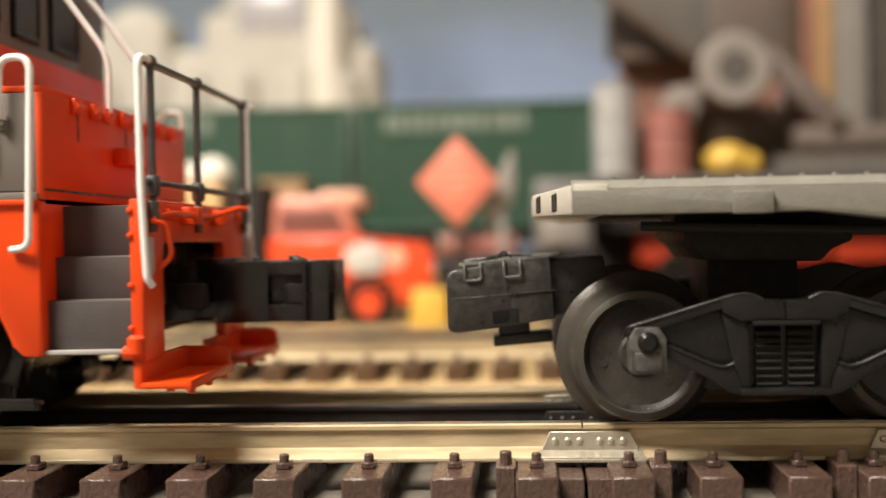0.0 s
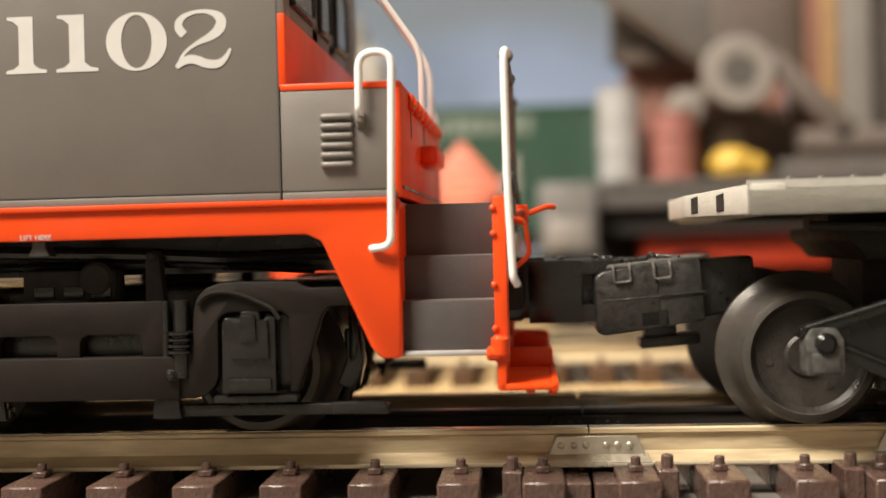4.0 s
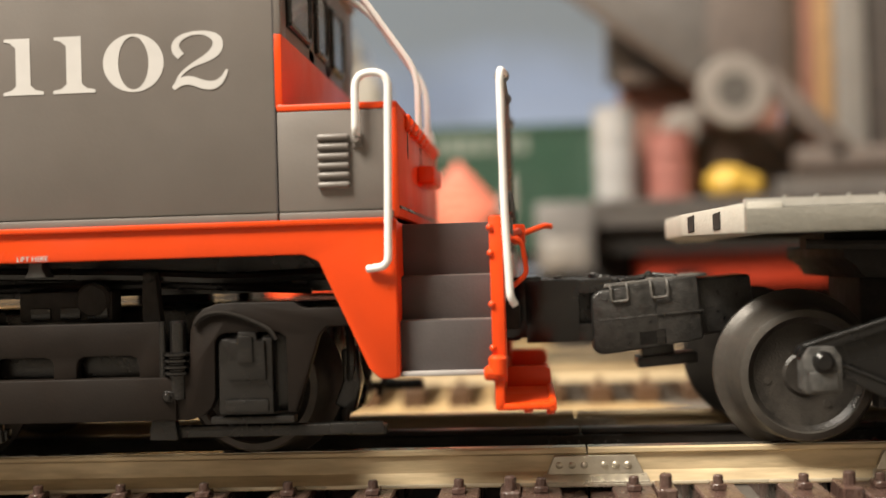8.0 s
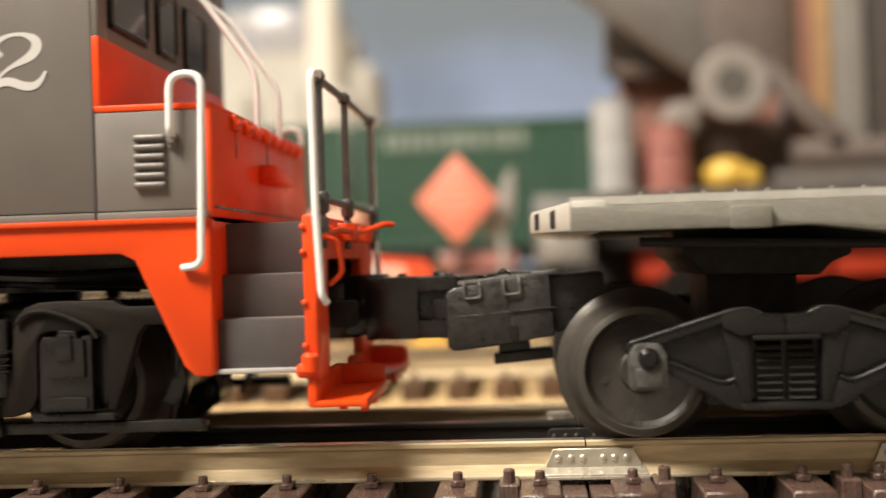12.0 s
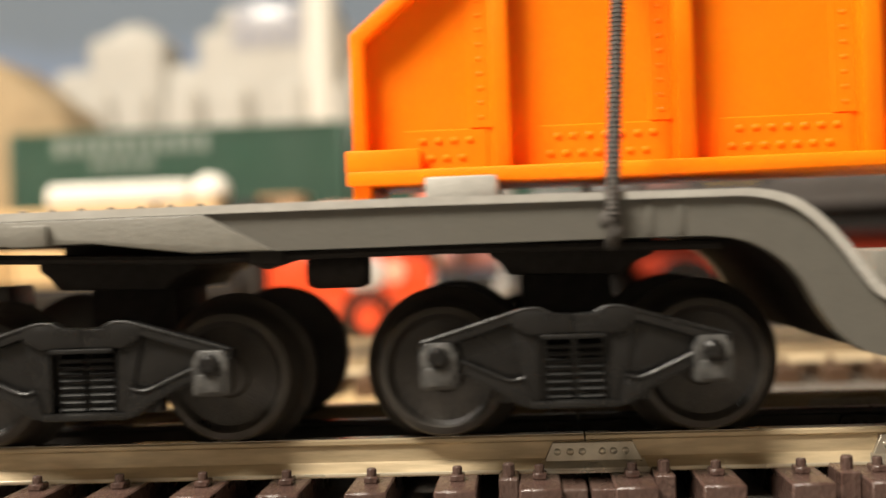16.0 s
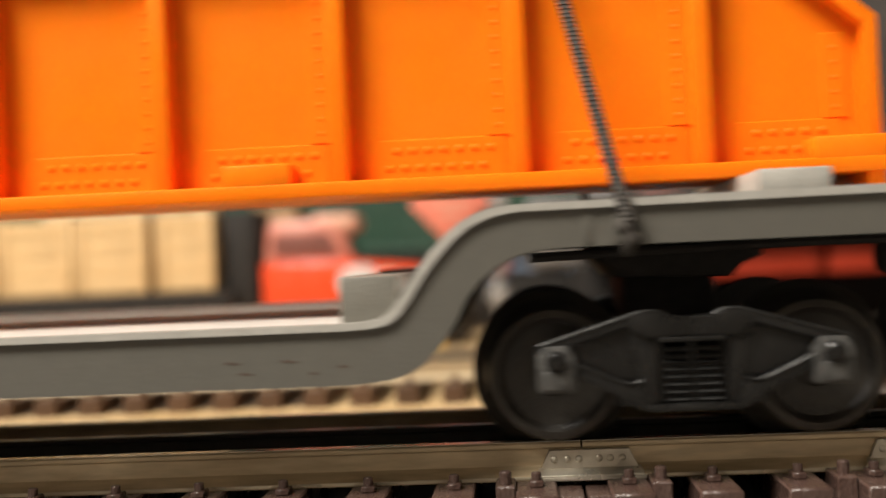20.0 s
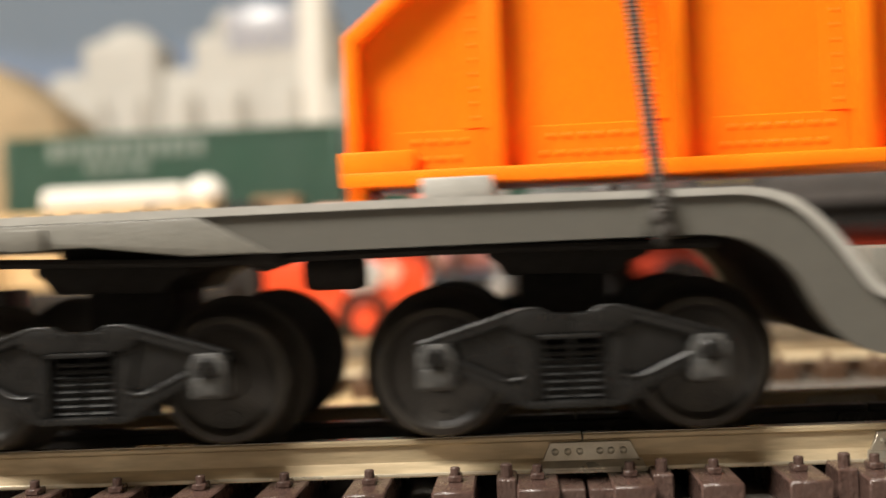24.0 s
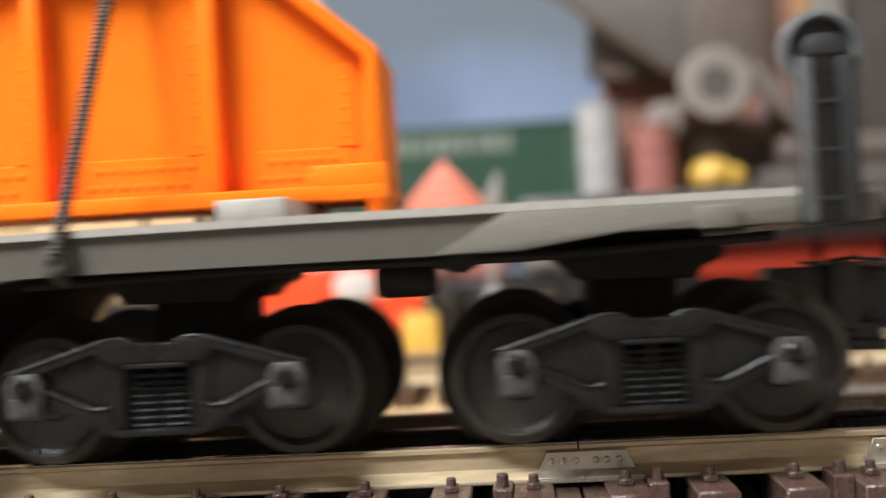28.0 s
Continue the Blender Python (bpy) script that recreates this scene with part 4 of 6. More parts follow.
def wall_text(body, x, y, z, size, parent, material, name="lettering"):
    c = bpy.data.curves.new(name, "FONT")
    c.body, c.size, c.extrude = body, size * MM, 0.03 * MM
    c.materials.append(material)
    o = new(name, c)
    o.parent = parent
    o.matrix_basis = pose(x * MM, y * MM, z * MM, 90, 0, 0)
    return o


def loco_truck(loco, xc, store):
    """Four-wheel power truck: xc its middle in the locomotive's rest space."""
    o = xc
    g = G(o)
    g.box(xc - 30, xc + 30, -12, 12, 6, 19, 1.0)
    truck = part("power_truck", g, BLACK, loco, "black power truck with brown-black side frames", (xc - LX, 0, 0))
    for s in (-1, 1):
        f = lambda p, a, b, bv=0.3: G(o).prism(p, min(s * a, s * b), max(s * a, s * b), bv)
        for e in (-1, 1):
            m_ = lambda pts: [(xc + e * q, z) for q, z in pts]
            # hump over the axle box, with a pocket cut for it
            part("side_frame", f(m_([(9.0, 5.5), (14.6, 5.5), (16.2, 6.0), (17.2, 6.9), (17.7, 8.2), (17.8, 14.9), (18.3, 15.6), (19.2, 15.9), (25.6, 15.9), (26.5, 15.2), (26.5, 6.2), (27.5, 6.2), (30.5, 15.4), (31.4, 16.4), (34.5, 16.4), (34.5, 18.7),
                                    (29.0, 18.7), (28.3, 18.9), (27.5, 19.5), (20.4, 19.6), (18.2, 19.5), (16.4, 18.9), (15.3, 17.8), (14.8, 16.2), (14.5, 11.4), (13.9, 10.75), (9.0, 10.7)]), 25.0, 27.0, 0.22), TRUCK_BROWN, truck)
            part("pocket_back", f(m_([(17.5, 6.2), (26.8, 6.2), (26.8, 16.0), (17.5, 16.0)]), 24.0, 25.0, 0.1), BLACK, truck)
            box_ = part("axle_box", f(m_([(18.4, 6.2), (25.0, 6.2), (25.0, 15.3), (23.9, 15.4), (23.6, 15.0), (23.2, 15.0), (23.0, 16.0), (20.9, 16.1), (20.6, 15.2), (18.9, 15.3), (18.5, 14.6)]), 25.2, 28.0, 0.22), BLACK, truck, "glossy black axle box")
            part("axle_lid", f(m_([(19.6, 10.3), (24.3, 10.3), (24.2, 15.0), (19.8, 15.0)]), 27.8, 28.6, 0.2), BLACK, box_)
            part("lid_rib", f(m_([(20.9, 12.4), (22.9, 12.4), (22.8, 15.6), (21.0, 15.6)]), 28.4, 29.0, 0.18), BLACK, box_)
            part("box_foot", f(m_([(19.2, 6.5), (24.5, 6.5), (24.5, 8.0), (19.2, 8.0)]), 27.8, 28.5, 0.18), BLACK, box_)
            part("brake_lever", G(o).tube([(xc + e * q, s * 27.4, z) for q, z in ((15.4, 17.0), (16.2, 17.9), (17.6, 18.4), (19.2, 18.4), (21.4, 17.8), (24.6, 16.3), (25.4, 15.0))], 0.27, 8, 0.8), MATT_BLACK, truck)
            part("pedestal_tie", f(m_([(17.2, 5.0), (27.4, 5.0), (27.4, 5.9), (17.2, 5.9)]), 25.4, 27.6, 0.2), BLACK, truck)
            coil = [(1.2, -2.8), (1.2, -0.2)]
            for k in range(4):
                coil += [(1.2, 0.75 * k), (1.75, 0.75 * k + 0.18), (1.75, 0.75 * k + 0.45), (1.2, 0.75 * k + 0.6)]
            part("coil_spring", G(o).lathe(coil, (xc + e * 13.0, s * 26.4, 10.9), "z", 16).cyl((xc + e * 13.0, s * 26.0, 15.2), 1.05, 4.6, "z", 14, 0.2), BLACK, truck)
            part("hanger_rod", G(o).cyl((xc + e * 11.3, s * 26.9, 14.0), 0.42, 7.0, "z", 10), BLACK, truck)
            part("bolt", G(o).cyl((xc + e * 12.0, s * 27.2, 8.4), 0.85, 1.0, "y", 6, 0.2).cyl((xc + e * 12.0, s * 27.9, 8.4), 0.5, 0.6, "y", 12, 0.15), BLACK, truck)
            part("brake_rod", f(m_([(9.0, 3.2), (38.2, 3.2), (38.2, 4.4), (34, 4.6), (9.0, 4.6)]), 24.2, 25.6, 0.2), BLACK, truck)
            part("rod_shoe", f(m_([(31.4, 3.4), (37.8, 3.4), (38.1, 4.1), (37.8, 4.8), (31.4, 4.8)]), 25.4, 26.4, 0.2), BLACK, truck)
            part("rod_block", f(m_([(9.2, 3.0), (12.8, 3.0), (12.4, 6.2), (9.6, 6.2)]), 25.0, 26.4, 0.25), BLACK, truck)
            part("sand_pipe", G(o).tube([(xc + e * 33.2, s * 22.0, 19.0), (xc + e * 33.6, s * 22.0, 12.0), (xc + e * 32.6, s * 20.0, 6.0), (xc + e * 31.6, s * 18.0, 3.0)], 0.55, 8, 2.0), BLACK, truck)
            part("brake_shoe", f(m_([(31.2, 6.4), (33.6, 5.4), (34.6, 9.0), (34.0, 13.6), (32.2, 13.2), (32.4, 9.4)]), 18.0, 21.6, 0.3), BLACK, truck)
        part("equalizer", f([(xc - 13, 5.5), (xc + 13, 5.5), (xc + 13, 10.75), (xc - 13, 10.75)], 25.2, 27.5, 0.22), TRUCK_BROWN, truck)
        # upper plate with two round-cornered windows over the equalizer
        win_ = lambda a_, b_: [(xc + b_, 10.6), (xc + b_, 12.5), (xc + b_ - 0.3, 13.1), (xc + b_ - 0.9, 13.4), (xc + a_ + 0.9, 13.4), (xc + a_ + 0.3, 13.1), (xc + a_, 12.5), (xc + a_, 10.6)]
        part("upper_plate", f([(xc - 11.2, 17.45), (xc + 11.2, 17.45), (xc + 11.2, 10.6)] + win_(0.5, 8.3) + win_(-10.2, -2.4) + [(xc - 11.2, 10.6)], 25.0, 26.8, 0.18), TRUCK_BROWN, truck, "brown-black plate with round-cornered windows")
        part("plate_back", f([(xc - 11, 10.2), (xc + 11, 10.2), (xc + 11, 14), (xc - 11, 14)], 23.4, 24.6, 0.1), BLACK, truck)
        part("brake_cylinder", G(o).box(xc - 8, xc + 4, min(s * 20.0, s * 23.6), max(s * 20.0, s * 23.6), 17.6, 21.4, 0.4).cyl((xc + 1.6, s * 23.0, 20.2), 2.2, 2.4, "y", 18, 0.4), DULL_BLACK, truck)
        for q in (-6.4, -2.6, 0.9):
            part("cooling_rib", G(o).box(xc + q, xc + q + 2.6, min(s * 23.4, s * 24.0), max(s * 23.4, s * 24.0), 17.9, 19.4, 0.2), BLACK, truck)
        part("hanger_post", G(o).prism([(xc + 8.0, 17.2), (xc + 10.4, 17.2), (xc + 10.0, 21.0), (xc + 9.8, 23.6), (xc + 8.2, 23.6), (xc + 8.0, 21.0)], min(s * 22.4, s * 24.4), max(s * 22.4, s * 24.4), 0.3).ball((xc + 9.0, s * 24.4, 23.0), 0.8, 10), DULL_BLACK, truck)
    for q in (-21.0, 21.0):
        w = new("wheelset", store["mesh"])
        w.parent, w.location = truck, Vector((q, 0, 8.7)) * MM
    return truck


def make_loco():
    lc = thing("locomotive", LX, 0, 0, "orange and grey model diesel switching locomotive", "locomotive")
    Lg = lambda: G(LX)
    # long body with its cab side
    part("body_side", Lg().box(-284, -72.2, -29.0, -26.5, 30.15, 66.0, 0.22), LOCO_GREY, lc, "plain grey body side")
    part("body_side", Lg().box(-284, -72.2, 26.5, 29.0, 29.4, 66.0, 0.3), LOCO_GREY, lc, "plain grey body side")
    part("roof", Lg().prism([(-29.0, 66.0), (29.0, 66.0), (26.0, 70.0), (12.0, 73.0), (-12.0, 73.0), (-26.0, 70.0)], -284, -70.5, 0.4, "x"), LOCO_GREY, lc, "rounded grey roof")
    part("rear_wall", Lg().box(-284.4, -282, -28.8, 28.8, 29.4, 66.0), LOCO_ORANGE, lc)
    # cab front: orange below the windows, grey round them
    part("cab_front", Lg().box(-72.15, -71.2, -29.02, 29.02, 42.6, 51.4, 0.12), LOCO_ORANGE, lc, "orange cab front below the windows")
    wf = Lg()
    wf.box(-72.15, -71.25, -29.0, 29.0, 62.5, 66.0, 0.1)
    for a, b in ((-29.0, -25.5), (-11.0, -7.0), (2.0, 6.0), (17.0, 29.0)):
        wf.box(-72.15, -71.25, a, b, 51.4, 62.6, 0.1)
    wf.box(-72.15, -71.25, -26.0, 18.0, 51.4, 53.0, 0.1)
    win = part("window_wall", wf, LOCO_GREY, lc, "grey window wall of the cab")
    for a, b in ((-25.5, -11.0), (-7.0, 2.0), (6.0, 17.0)):
        part("window_gasket", Lg().prism([(a, 53.0), (b, 53.0), (b, 62.5), (a, 62.5)], -71.7, -71.0, 0.0, "x").tube([(-71.0, a + 0.6, 53.5), (-71.0, b - 0.6, 53.5), (-71.0, b - 0.6, 62.0), (-71.0, a + 0.6, 62.0), (-71.0, a + 0.6, 53.5)], 0.45, 8, 1.2), BLACK, win)
        part("pane", Lg().box(-71.05, -70.85, a + 0.8, b - 0.8, 53.8, 61.8), GLASS_DARK, win, "dark glossy cab window")
    # low nose
    nose = part("nose_side", Lg().box(-72.0, -58.3, -29.0, -27.0, 30.15, 42.1, 0.22), LOCO_GREY, lc, "grey nose side panel")
    part("nose_side", Lg().box(-72.0, -58.3, 27.0, 29.0, 29.4, 42.2, 0.25), LOCO_GREY, lc)
    for k in range(6):
        z = 38.8 - 1.13 * k
        part("louver", Lg().box(-67.2, -63.3, -29.75, -28.6, z - 0.4, z + 0.4, 0.34, 3), LOCO_GREY, nose)
    part("nose_top", Lg().box(-72.0, -57.6, -29.1, 29.1, 42.1, 42.9, 0.2), LOCO_ORANGE, lc, "orange nose top with a narrow lip")
    nf = part("nose_front", Lg().box(-58.5, -57.6, -29.05, 29.05, 29.2, 42.2, 0.15), LOCO_ORANGE, lc, "orange nose front")
    for k, y in enumerate((-19, -12.5, -8, -1.5, 4, 9.5, 15, 21)):
        part("hinge", Lg().box(-57.7, -56.9, y - 1.4, y + 1.4, 40.4, 42.4, 0.3).cyl((-57.0, y, 41.4), 0.5, 2.4, "y", 8), LOCO_ORANGE, nf)
    part("seam", Lg().box(-57.62, -57.5, -18.2, -17.9, 37.0, 41.0).box(-57.62, -57.5, -0.2, 0.1, 37.4, 41.0), BLACK, nf)
    part("door_handle", Lg().box(-57.7, -55.2, -5.5, 7.5, 34.6, 37.2, 0.5), LOCO_ORANGE, nf, "deep orange handle housing")
    part("tread_line", Lg().box(-57.6, -57.4, -29, 29, 30.2, 30.5), BLACK, nf)
    part("cab_bolt", Lg().box(-71.9, -71.4, -27.6, -26.0, 43.6, 45.0, 0.2), LOCO_ORANGE, lc)
    # seam lines on the side
    part("door_seam", Lg().box(-72.26, -72.1, -29.05, -28.9, 29.6, 66.0), STEP_GREY, lc)
    part("sill_ledge", Lg().box(-284, -72.1, -29.35, -27.0, 28.9, 30.05, 0.18).box(-71.9, -58.3, -29.35, -27.0, 28.9, 30.05, 0.18), LOCO_GREY, lc, "grey ledge under the body side")
    # orange side sill and step panels
    sill_poly = [(-284, 24.95), (-69.2, 25.05), (-67.4, 24.2), (-61.7, 11.4), (-60.4, 10.2), (-58.3, 10.2), (-58.0, 29.0), (-284, 29.0)]
    for s in (-1, 1):
        ss = part("side_sill", Lg().prism(sill_poly, min(s * 29.4, s * 27.4), max(s * 29.4, s * 27.4), 0.3), LOCO_ORANGE, lc, "orange side sill with a slanting step panel")
        part("sill_edge", Lg().prism([(-284, 28.45), (-58.2, 28.45), (-58.2, 29.15), (-284, 29.15)], min(s * 29.3, s * 29.9), max(s * 29.3, s * 29.9), 0.2), LOCO_ORANGE, ss)
        # step well: risers stepping inwards, treads with bright edges, the lowest a painted highlight
        lv = (10.8, 16.8, 22.1, 28.5)
        for i in range(3):
            d = 27.4 - 2.6 * i
            part("step_riser", Lg().box(-58.2, -47.2, min(s * d, s * (d - 2.6)), max(s * d, s * (d - 2.6)), lv[i], lv[i + 1], 0.12), STEP_GREY, ss, "dark grey step riser")
            part("step_edge", Lg().box(-58.2, -47.0, min(s * (d + 1.2), s * (d - 2.4)), max(s * (d + 1.2), s * (d - 2.4)), lv[i] - 0.45, lv[i] + 0.1, 0.12), LOCO_GREY if i else STEP_EDGE, ss)
        part("step_cheek", Lg().box(-58.6, -58.1, min(s * 19.6, s * 29.2), max(s * 19.6, s * 29.2), 10.4, 28.7, 0.1), LOCO_ORANGE, ss)
    part("walkway", Lg().box(-58.4, -45.4, -19.6, 19.6, 26.6, 28.6, 0.2), LOCO_ORANGE, lc, "orange end platform")
    # end sheet with the coupler opening
    sheet = part("end_sheet", Lg().prism([(-29.2, 9.4), (-21.2, 9.4), (-21.2, 23.0), (-20.4, 23.7), (7.2, 23.7), (8.0, 23.0), (8.0, 9.4), (20.2, 9.4), (20.2, 29.0), (-29.2, 29.0)], -47.2, -45.6, 0.25, "x"), LOCO_ORANGE, lc, "orange end sheet with a coupler opening")
    part("back_plate", Lg().box(-52.0, -50.6, -20.6, 8.0, 11.5, 23.8), BLACK, sheet)
    for s, ya, yb_ in ((-1, -29.4, -9.6), (1, 0.4, 20.2)):
        fb = Lg()
        fb.box(-46.8, -40.0, ya, yb_, 6.2, 7.0, 0.28)
        fb.box(-47.0, -45.9, ya, yb_, 6.3, 9.7, 0.25)
        fb.box(-40.8, -39.9, ya, yb_, 6.0, 7.3, 0.28)
        fbo = part("foot_board", fb, LOCO_ORANGE, lc, "orange switchman's foot board")
        part("board_gusset", Lg().prism([(-46.4, 6.8), (-40.2, 6.8), (-40.2, 9.2), (-41.0, 9.6), (-46.4, 9.7)], yb_ - 0.9, yb_ - 0.1, 0.15), LOCO_ORANGE, fbo)
        for yy in (0.12, 0.5, 0.86):
            part("board_bolt", Lg().cyl((-43.2, ya + (yb_ - ya) * yy, 6.0), 0.55, 0.7, "z", 8), LOCO_ORANGE, fbo)
            part("lip_bolt", Lg().cyl((-40.6, ya + (yb_ - ya) * yy, 5.8), 0.5, 0.7, "z", 8), LOCO_ORANGE, fbo)
        ye = ya if s < 0 else yb_
        part("post_foot", Lg().cyl((-46.6, ye + 0.2, 11.4), 1.1, 2.6, "z", 12, 0.4).cyl((-47.3, ye + 0.1, 10.6), 0.9, 1.8, "x", 10, 0.3), LOCO_ORANGE, fbo)
    for yy, zz in ((-24.0, 27.4), (-20, 27.4), (16, 27.4)):
        part("rivet", Lg().ball((-45.5, yy, zz), 0.7, 8), LOCO_ORANGE, sheet)
    for zz in (27.6, 24.6, 18.6, 13.5):
        part("edge_lug", Lg().ball((-47.1, -29.2, zz), 0.42, 8), LOCO_ORANGE, sheet)
    # uncoupling lever
    part("cut_lever", Lg().tube([(-45.0, -27.0, 26.6), (-43.9, -22.0, 27.3), (-43.6, -6.0, 27.2), (-40.4, -3.5, 28.4), (-39.4, -2.5, 28.3)], 0.4, 8, 1.0), LOCO_ORANGE, sheet, "bent orange cut lever")
    part("cut_lever", Lg().tube([(-45.2, -27.2, 26.4), (-43.4, -26.6, 26.0), (-42.9, -26.2, 22.0), (-44.6, -25.8, 20.6)], 0.32, 8, 0.8), LOCO_ORANGE, sheet)
    part("lever_bracket", Lg().box(-45.8, -43.0, -14.0, -11.5, 26.0, 28.4, 0.3).box(-45.8, -43.0, 1.0, 3.4, 26.0, 28.4, 0.3), LOCO_ORANGE, sheet)
    part("crest", Lg().prism([(-28.0, 20.5), (-26.6, 18.8), (-25.2, 20.5), (-25.2, 24.4), (-28.0, 24.4)], -45.62, -45.5, 0.0, "x"), LETTER_WHITE, sheet, "small shield mark")
    # handrails
    hook = lambda y, s: [(-62.4, y, 38.8), (-62.4, y - 1.2 * s, 39.4), (-62.3, y - 1.2 * s, 46.1), (-58.4, y - 1.2 * s, 46.1), (-58.95, y - 1.4 * s, 23.4), (-61.5, y - 0.6 * s, 23.15)]
    part("grab_hook", Lg().tube(hook(-29.2, 1), 0.46, 12, 1.9), LOCO_WHITE, lc, "white hooked grab rail")
    part("grab_hook", Lg().tube(hook(29.2, -1), 0.46, 12, 1.9), LOCO_WHITE, lc, "white hooked grab rail")
    part("hook_foot", Lg().box(-63.0, -61.8, -29.4, -28.9, 37.5, 39.3, 0.2).cyl((-62.4, -29.7, 38.4), 0.5, 0.9, "y", 10, 0.15), LOCO_GREY, lc)
    for y in (-30.2, 22.5):
        part("corner_rail", Lg().tube([(-44.9, y + 2.4, 45.7), (-45.3, y + 0.4, 45.9), (-45.4, y, 45.0), (-45.3, y, 30.0), (-44.9, y + 0.3, 19.4), (-44.4, y + 0.9, 18.5)], 0.46, 12, 1.2), LOCO_WHITE, lc, "white corner stanchion")
    er = part("end_rail", Lg().tube([(-45.3, -28.8, 45.5), (-45.1, -6.0, 45.6), (-45.4, 20.0, 45.8)], 0.5, 10), STEEL_DARK, lc, "dull metal end railing")
    part("mid_rail", Lg().tube([(-45.3, -29.0, 31.0), (-45.1, -6.0, 31.0), (-45.4, 20.0, 31.0)], 0.45, 10), STEEL_DARK, er)
    for y in (-26.3, -6.6, 19.6):
        part("post", Lg().tube([(-45.2, y, 25.0), (-45.2, y, 45.8)], 0.48, 10), STEEL_DARK, er)
        part("post_cap", Lg().ball((-45.2, y, 45.7), 0.9, 12), STEEL_DARK, er)
        part("bracket", Lg().box(-46.0, -44.3, y - 1.0, y + 1.0, 29.2, 32.0, 0.6).cyl((-45.2, y, 27.6), 0.8, 2.6, "z", 10, 0.3), STEEL_DARK, er)
    for y in (-8.0, 6.0):
        part("nose_rail", Lg().tube([(-58.2, y - 1.2, 41.0), (-57.0, y, 41.4), (-57.0, y, 49.6), (-64.4, y - 1, 60.4), (-71.4, y - 1, 65.6)], 0.45, 10, 2.5), LOCO_WHITE, lc, "pale grab rail over the nose")
    # number, small lettering, jacking pad
    for kind, a, b in (("1", -105.3, -100.3), ("1", -99.1, -93.9), ("0", -92.9, -85.45), ("2", -84.5, -77.7)):
        part("numeral", digit(kind, a, b, 45.3 if kind == "1" else 45.15, 52.15, -29.06), LETTER_WHITE, lc, "white painted numeral " + kind)
    wall_text("LIFT HERE", -104.0 - LX, -29.45, 25.2, 0.88, lc, LETTER_WHITE)
    part("jack_pad", Lg().prism([(-103.6, 23.2), (-100.7, 23.2), (-101.3, 24.2), (-101.3, 25.8), (-103.0, 25.8), (-103.0, 24.2)], -28.5, -26.0, 0.2), STEEL_DARK, lc, "grey jacking pad")
    # under frame and tank
    part("under_frame", Lg().box(-282, -50, -16, 16, 20.5, 27.0), BLACK, lc)
    part("pipe", Lg().tube([(-118, -22, 24.0), (-92, -22.5, 23.2), (-80, -22, 22.4), (-66, -21, 22.8)], 0.8, 8, 3), BLACK, lc)
    part("pipe", Lg().tube([(-118, -20, 21.8), (-88, -21, 22.0), (-70, -20, 20.8)], 0.6, 8, 3), BLACK, lc)
    part("fuel_tank", Lg().box(-195, -140, -24, 24, 9, 24, 1.5), BLACK, lc)
    store = {"mesh": wheelset_mesh()}
    loco_truck(lc, -98.5, store)
    loco_truck(lc, -238.0, store)
    g = Lg()
    g.box(-60, -44, -4.5, 4.5, 12.6, 20.6, 0.4)
    g.prism([(-43.2, -5.4), (-35.9, -5.4), (-35.9, -3.0), (-31.1, -3.0), (-31.1, -5.3), (-30.6, -5.3), (-30.4, -4.7), (-30.0, -4.7), (-29.8, -5.3), (-27.5, -5.1), (-26.8, -4.2), (-26.8, 5.4), (-43.2, 5.4)], 12.3, 20.9, 0.22, "z")
    g.prism([(-46.4, -4.6), (-41.0, -5.0), (-41.0, 4.6), (-46.4, 4.6)], 13.0, 21.4, 0.3, "z")
    cp = part("coupler", g, BLACK, lc, "clean black coupler with a square head")
    part("jaw_plate", Lg().box(-36.1, -31.0, -5.35, -3.0, 18.9, 20.8, 0.15).box(-36.1, -31.0, -5.35, -3.0, 12.4, 14.8, 0.15), BLACK, cp)
    part("jaw_block", Lg().box(-33.8, -31.0, -4.8, -3.0, 14.8, 17.7, 0.2), BLACK, cp)
    # Stand-in for a dark round shape of unknown use.
    part("air_tank", Lg().lathe([(0.4, -4.4), (2.2, -4.2), (2.9, -3.4), (3.0, 3.4), (2.2, 4.2), (0.4, 4.4)], (-70.0, 10.0, 4.6), "y", 22).cyl((-70.0, 5.2, 4.6), 0.8, 1.2, "y", 12, 0.3).box(-70.9, -69.1, 8, 12, 6.0, 21.0, 0.2), BLACK, lc, "black round part under the step well")
    part("jaw_post", Lg().cyl((-32.3, -1.4, 16.7), 1.2, 9.2, "z", 16, 0.3), BLACK, cp)
    part("coupler_bolt", Lg().cyl((-33.4, 1.0, 21.2), 0.9, 0.8, "z", 12, 0.2), BLACK, cp)
    part("coupler_bolt", Lg().cyl((-38.6, 0.0, 21.1), 0.7, 0.6, "z", 12, 0.2), BLACK, cp)
    part("hose_box", Lg().box(-47.5, -44.0, -10, -6.0, 14.5, 18.0, 0.5), DULL_BLACK, lc)
    return lc


